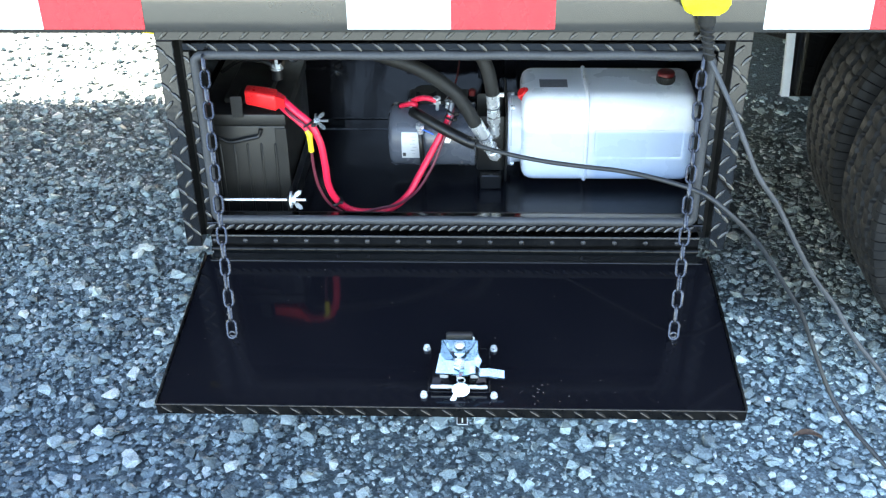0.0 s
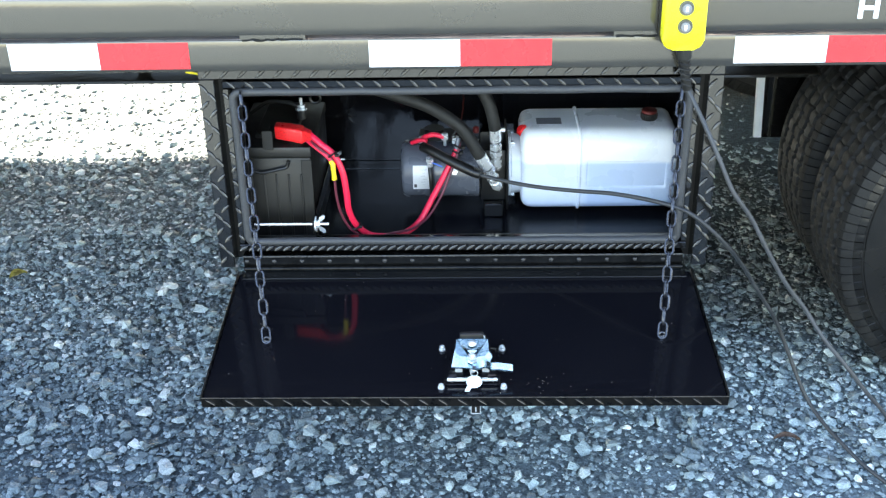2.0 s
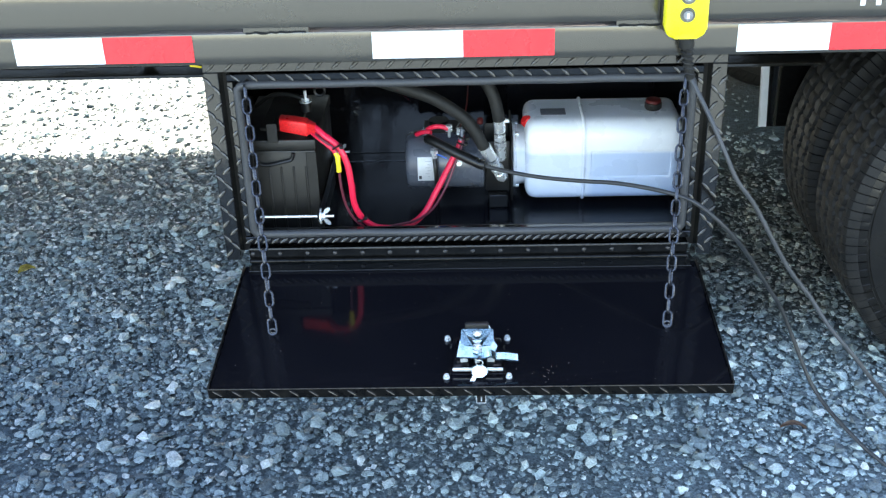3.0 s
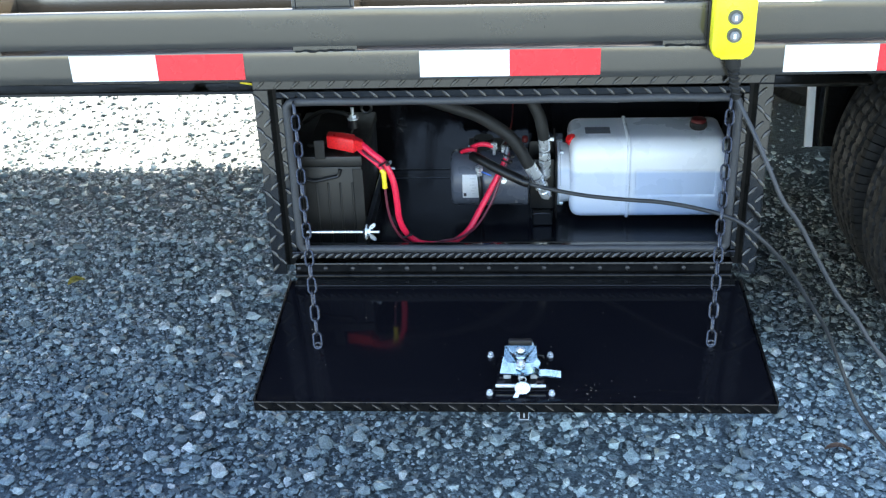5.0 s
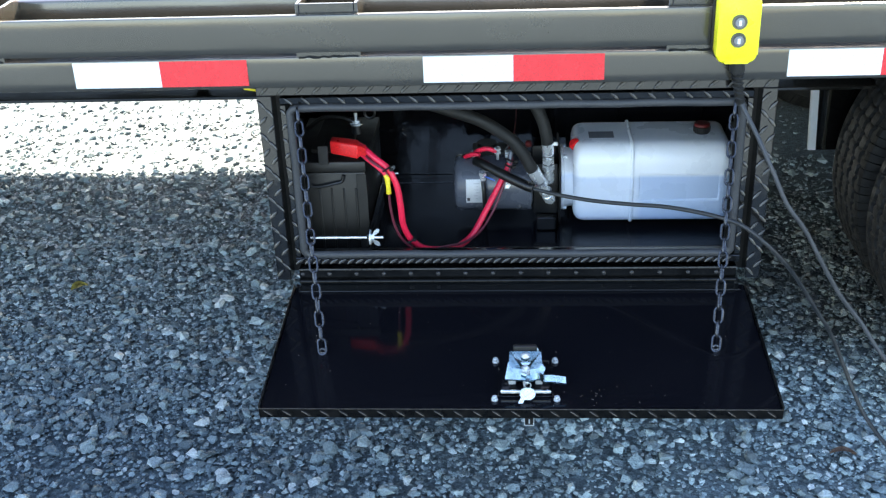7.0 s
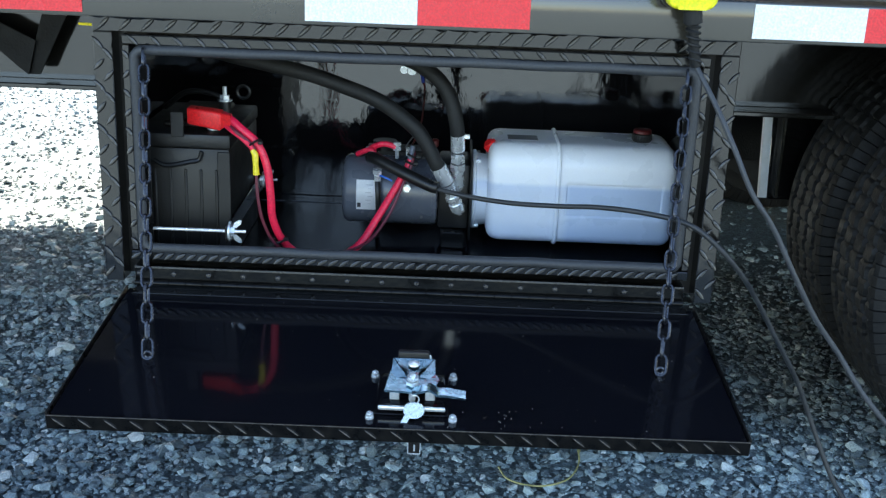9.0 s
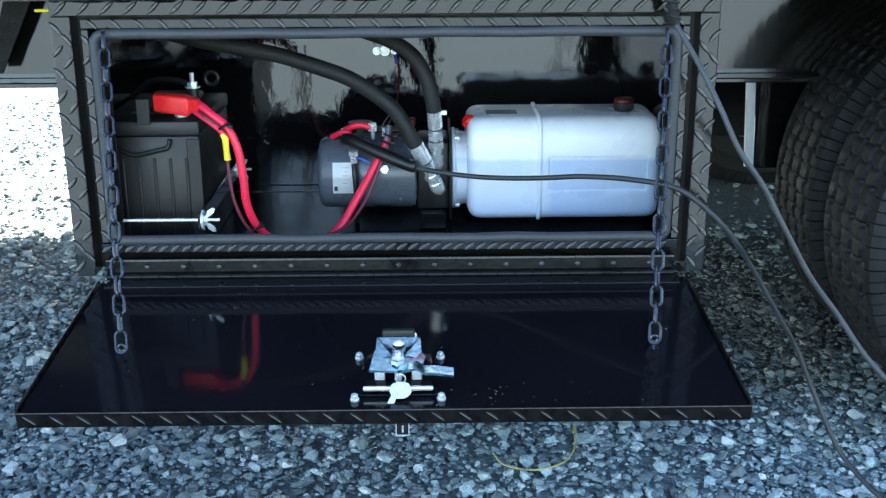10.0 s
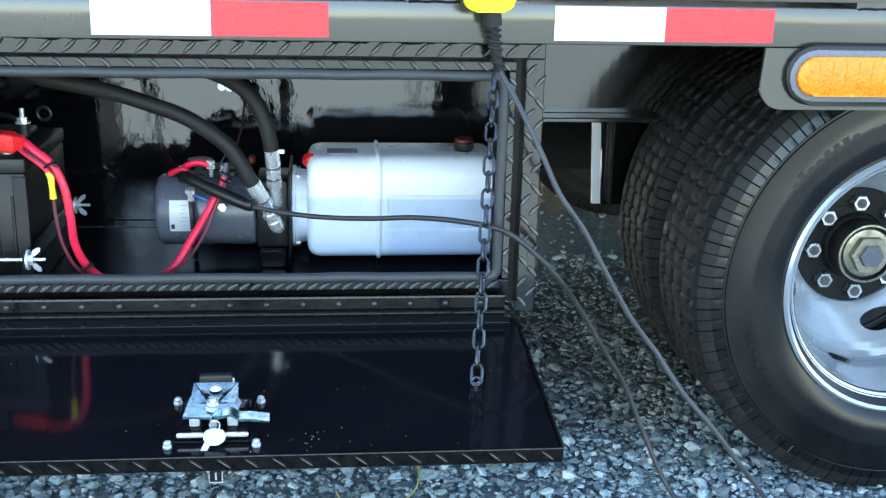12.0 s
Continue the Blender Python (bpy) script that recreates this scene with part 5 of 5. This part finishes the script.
part("wire_crimp", cyl(bmesh.new(), (-0.002, 0.4575, 0.634), (0.0008, 0.452, 0.62), 0.0032, n=10), mat("blue_crimp_sleeve", (0.02, 0.05, 0.3), 0.4), unit, "blue crimp sleeve")
part("earth_wire", sweep(bmesh.new(), spline([(0.0006, 0.4525, 0.622), (0.004, 0.445, 0.608), (0.004, 0.38, 0.585), (0.0, 0.3, 0.565), (-0.012, 0.24, 0.548)]), 0.0016, 6), DARKRED, unit, "thin dark red wire")

# ---- battery cable ----
cable = thing("battery_cable", "red battery cable with a rubber boot and black ties", "cable", (-0.12, 0.1, 0.395))
run = [(-0.292, 0.098, 0.618), (-0.276, 0.075, 0.622), (-0.252, 0.056, 0.609), (-0.229, 0.048, 0.591), (-0.215, 0.046, 0.559), (-0.210, 0.047, 0.517), (-0.208, 0.052, 0.478), (-0.197, 0.064, 0.442), (-0.175, 0.081, 0.4135), (-0.141, 0.091, 0.4045), (-0.109, 0.103, 0.4055), (-0.082, 0.125, 0.4195), (-0.059, 0.149, 0.453), (-0.036, 0.172, 0.49), (-0.017, 0.186, 0.523), (-0.009, 0.190, 0.541)]
part("cable_lug", cyl(bmesh.new(), (-0.0092, 0.190, 0.5405), (-0.006, 0.196, 0.562), 0.0058, 0.0048, n=12), MOTOR, cable, "crimped steel lug")
part("heavy_lead", sweep(bmesh.new(), spline(run), 0.0060, 12), RED, cable, "thick red cable")
thin = [(-0.283, 0.09, 0.616), (-0.262, 0.052, 0.608), (-0.236, 0.042, 0.59), (-0.2305, 0.04, 0.575), (-0.230, 0.042, 0.548), (-0.2275, 0.042, 0.508), (-0.221, 0.047, 0.471), (-0.205, 0.056, 0.436), (-0.175, 0.073, 0.4095), (-0.132, 0.086, 0.4135), (-0.096, 0.098, 0.4165), (-0.066, 0.128, 0.426), (-0.04, 0.156, 0.459), (-0.022, 0.17, 0.5), (-0.006, 0.184, 0.54), (-0.004, 0.196, 0.556)]
part("thin_lead", sweep(bmesh.new(), spline(thin), 0.0024, 8), mat("dark_red_sheath", (0.12, 0.018, 0.03), 0.35), cable, "thin dark red wire")
part("second_lead", sweep(bmesh.new(), spline([(-0.283, 0.078, 0.6115), (-0.268, 0.060, 0.6060), (-0.250, 0.047, 0.5970), (-0.2375, 0.041, 0.588), (-0.2335, 0.0402, 0.582)]), 0.0038, 10), RED, cable, "second red cable beside the thick one")
part("crimp_sleeve", sweep(bmesh.new(), [(-0.2345, 0.0405, 0.583), (-0.2305, 0.0395, 0.576), (-0.230, 0.040, 0.560), (-0.2295, 0.0405, 0.546)], 0.0048, 10, radii=[0.0042, 0.005, 0.0042, 0.005]), BUTYEL, cable, "yellow crimp sleeve")
bm = bmesh.new()
sec = [(-0.3390, 0.100, 0.6190, 0.013, 0.0115), (-0.3370, 0.099, 0.6190, 0.0145, 0.0125), (-0.312, 0.094, 0.6170, 0.0155, 0.0133), (-0.2885, 0.087, 0.6150, 0.0155, 0.0140), (-0.2865, 0.086, 0.6150, 0.0135, 0.0122), (-0.281, 0.080, 0.6175, 0.0108, 0.0102), (-0.270, 0.069, 0.6190, 0.0088, 0.0084)]
rings = []
for x, y, z, a, b in sec:
    rings.append([bm.verts.new((x, y + a * math.copysign(abs(math.cos(t)) ** 0.28, math.cos(t)), z + b * math.copysign(abs(math.sin(t)) ** 0.28, math.sin(t)))) for t in [2 * math.pi * (i + 0.5) / 20 for i in range(20)]])
for a, b in zip(rings, rings[1:]):
    for j in range(20):
        bm.faces.new((a[j], a[(j + 1) % 20], b[(j + 1) % 20], b[j]))
bm.faces.new(rings[0])
bm.faces.new(rings[-1])
part("terminal_boot", bm, REDPL, cable, "red rubber terminal boot")


def tie(c, d, r):
    c, d = Vector(c), Vector(d).normalized()
    u, w = frame_of(d)
    bm = sweep(bmesh.new(), [c + (u * math.cos(a) + w * math.sin(a)) * r for a in np.linspace(0, 2 * math.pi, 16, endpoint=False)], 0.0019, 6, closed=True)
    box(bm, c.x + 0.006, c.x + 0.013, c.y - 0.012, c.y - 0.005, c.z, c.z + 0.005, 0.001)
    part("cable_tie", bm, BLACKPL, cable, "black cable tie")


tie((-0.2315, 0.045, 0.592), (0.02, -0.01, -0.03), 0.009)
tie((-0.006, 0.190, 0.546), (0.014, 0.008, 0.03), 0.009)
tie((-0.010, 0.187, 0.536), (0.014, 0.008, 0.03), 0.009)
tie((-0.198, 0.0615, 0.442), (0.01, 0.01, -0.03), 0.009)

# ---- hand control with its cable ----
remote = thing("remote_control", "yellow two-button hand control hooked on the rub rail", "remote", (0.358, -0.06, 0.82))
prof = rounded(0.3225, 0.3875, 0.8175, 0.929, 0.015)
bm = prism(bmesh.new(), prof, -0.078, -0.046, bevel=0.005)
shell = part("shell", bm, YELLOW, remote, "yellow plastic shell")
part("back_plate", prism(bmesh.new(), rounded(0.321, 0.387, 0.8165, 0.929, 0.013), -0.0455, -0.030), BLACKPL, remote, "black back plate")
for z in (0.8855, 0.8565):
    bm = lathe(bmesh.new(), [(0.0, -0.0845), (0.0075, -0.084), (0.0082, -0.0815), (0.0082, -0.0785), (0.0, -0.0785)], (0.3552, 0, z), n=24)
    btn = part("button", bm, GREYBTN, shell, "grey push button with a white arrow")
    part("button_arrow", B(0.3532, 0.3572, -0.0852, -0.0843, z - 0.004, z + 0.004), PAPER, btn)
    part("button_ring", lathe(bmesh.new(), [(0.0085, -0.0783), (0.0085, -0.082), (0.0105, -0.0825), (0.0118, -0.0805), (0.012, -0.0783)], (0.3552, 0, z), n=28, closed=True), GREYRING, btn)
hook = sweep(bmesh.new(), spline([(0.351, -0.062, 0.926), (0.350, -0.062, 0.938), (0.354, -0.06, 0.944), (0.361, -0.055, 0.943), (0.363, -0.04, 0.93), (0.362, -0.03, 0.916), (0.361, -0.0205, 0.9025)]), 0.0025, 8)
part("hook", hook, STEEL, remote, "steel hanging hook")
gland = bmesh.new()
cyl(gland, (0.359, -0.062, 0.8172), (0.361, -0.060, 0.800), 0.012, 0.0125, n=18)
core = spline([(0.361, -0.060, 0.802), (0.364, -0.057, 0.785), (0.368, -0.052, 0.765), (0.374, -0.046, 0.742)], 8)
sweep(gland, core, 0.007, 12)
coil = []
for i in range(140):
    f = i / 139
    j = f * (len(core) - 1)
    c = core[int(j)].lerp(core[min(int(j) + 1, len(core) - 1)], j - int(j))
    a = 2 * math.pi * 6.5 * f
    coil.append(c + Vector((math.cos(a), math.sin(a), 0)) * (0.0088 - 0.002 * f))
sweep(gland, coil, 0.0022, 6)
part("strain_relief", gland, HOSE, remote, "black coiled strain relief")
c1 = [(0.374, -0.047, 0.742), (0.401, -0.084, 0.691), (0.424, -0.109, 0.642), (0.448, -0.123, 0.591), (0.482, -0.125, 0.544), (0.516, -0.13, 0.483), (0.554, -0.13, 0.42), (0.593, -0.13, 0.37), (0.626, -0.149, 0.322), (0.67, -0.167, 0.272), (0.711, -0.164, 0.219), (0.749, -0.148, 0.172), (0.785, -0.128, 0.122), (0.825, -0.108, 0.072), (0.87, -0.1, 0.03), (0.912, -0.13, 0.0115), (0.93, -0.19, 0.0115), (0.905, -0.25, 0.0115), (0.85, -0.252, 0.013), (0.785, -0.206, 0.032), (0.734, -0.160, 0.054), (0.701, -0.121, 0.076), (0.676, -0.085, 0.094), (0.655, -0.05, 0.118), (0.637, -0.035, 0.152), (0.611, -0.018, 0.213), (0.582, -0.014, 0.277), (0.54, -0.026, 0.345), (0.502, -0.037, 0.406), (0.466, -0.06, 0.456), (0.427, -0.066, 0.497), (0.386, -0.054, 0.524), (0.33, -0.018, 0.5275), (0.27, 0.022, 0.522), (0.217, 0.055, 0.512), (0.15, 0.09, 0.504), (0.09, 0.118, 0.503), (0.03, 0.145, 0.5075)]
run_c = spline(c1, 6)
cut = 6 * c1.index((0.785, -0.206, 0.032))
part("control_cable", sweep(bmesh.new(), run_c[:cut + 1], 0.0037, 10), DUSTY, remote, "dusty grey control cable lying on the gravel")
part("cable_tail", sweep(bmesh.new(), run_c[cut:], 0.0038, 10), CABLE, remote, "black control cable led into the box")
part("cable_sleeve", sweep(bmesh.new(), spline([(0.036, 0.143, 0.5095), (0.024, 0.147, 0.511), (-0.02, 0.168, 0.525), (-0.062, 0.195, 0.538), (-0.075, 0.21, 0.538)]), 0.0098, 12), BLACKPL, remote, "black sleeve over the cable end")

# ---- small things on the ground ----
grass = thing("grass_stem", "bent dry yellow-green grass stem on the gravel", "grass", (0.22, 0.14, 0.0))
part("stem", sweep(bmesh.new(), spline([(0.158, 0.165, 0.012), (0.17, 0.125, 0.014), (0.2, 0.108, 0.013), (0.237, 0.106, 0.014), (0.275, 0.13, 0.015), (0.297, 0.18, 0.016), (0.301, 0.225, 0.02)]), 0.0016, 6), STRAW, grass)
bm = prism(bmesh.new(), [(0.299, 0.205), (0.304, 0.218), (0.3065, 0.243), (0.302, 0.252), (0.298, 0.235)], 0.019, 0.0205, axis="z")
part("seed_husk", bm, STRAW, grass)


def leaf(x, y, s, turn, material, broad=0.42):
    ob = thing("fallen_leaf", "small yellow-brown fallen leaf on the gravel", "leaf", (x, y, 0.008))
    bm = bmesh.new()
    pts = []
    for i in range(9):
        f = i / 8
        wdt = math.sin(math.pi * f ** 0.8) * broad
        c = Vector((math.cos(turn) * (f - 0.5), math.sin(turn) * (f - 0.5), 0)) * s
        nrm = Vector((-math.sin(turn), math.cos(turn), 0)) * s * wdt
        lift = 0.012 + 0.18 * s * math.sin(3 * f)
        pts.append([bm.verts.new(Vector((x, y, lift + 0.12 * s * abs(q))) + c + nrm * q) for q in (-1, 0, 1)])
    for a, b in zip(pts, pts[1:]):
        for j in range(2):
            bm.faces.new((a[j], a[j + 1], b[j + 1], b[j]))
    bmesh.ops.solidify(bm, geom=bm.faces[:], thickness=0.0006)
    part("blade", bm, material, ob)


leaf(-1.133, 0.654, 0.045, 0.6, LEAF)
leaf(0.632, -0.03, 0.05, -0.1, BROWNLEAF, 0.16)
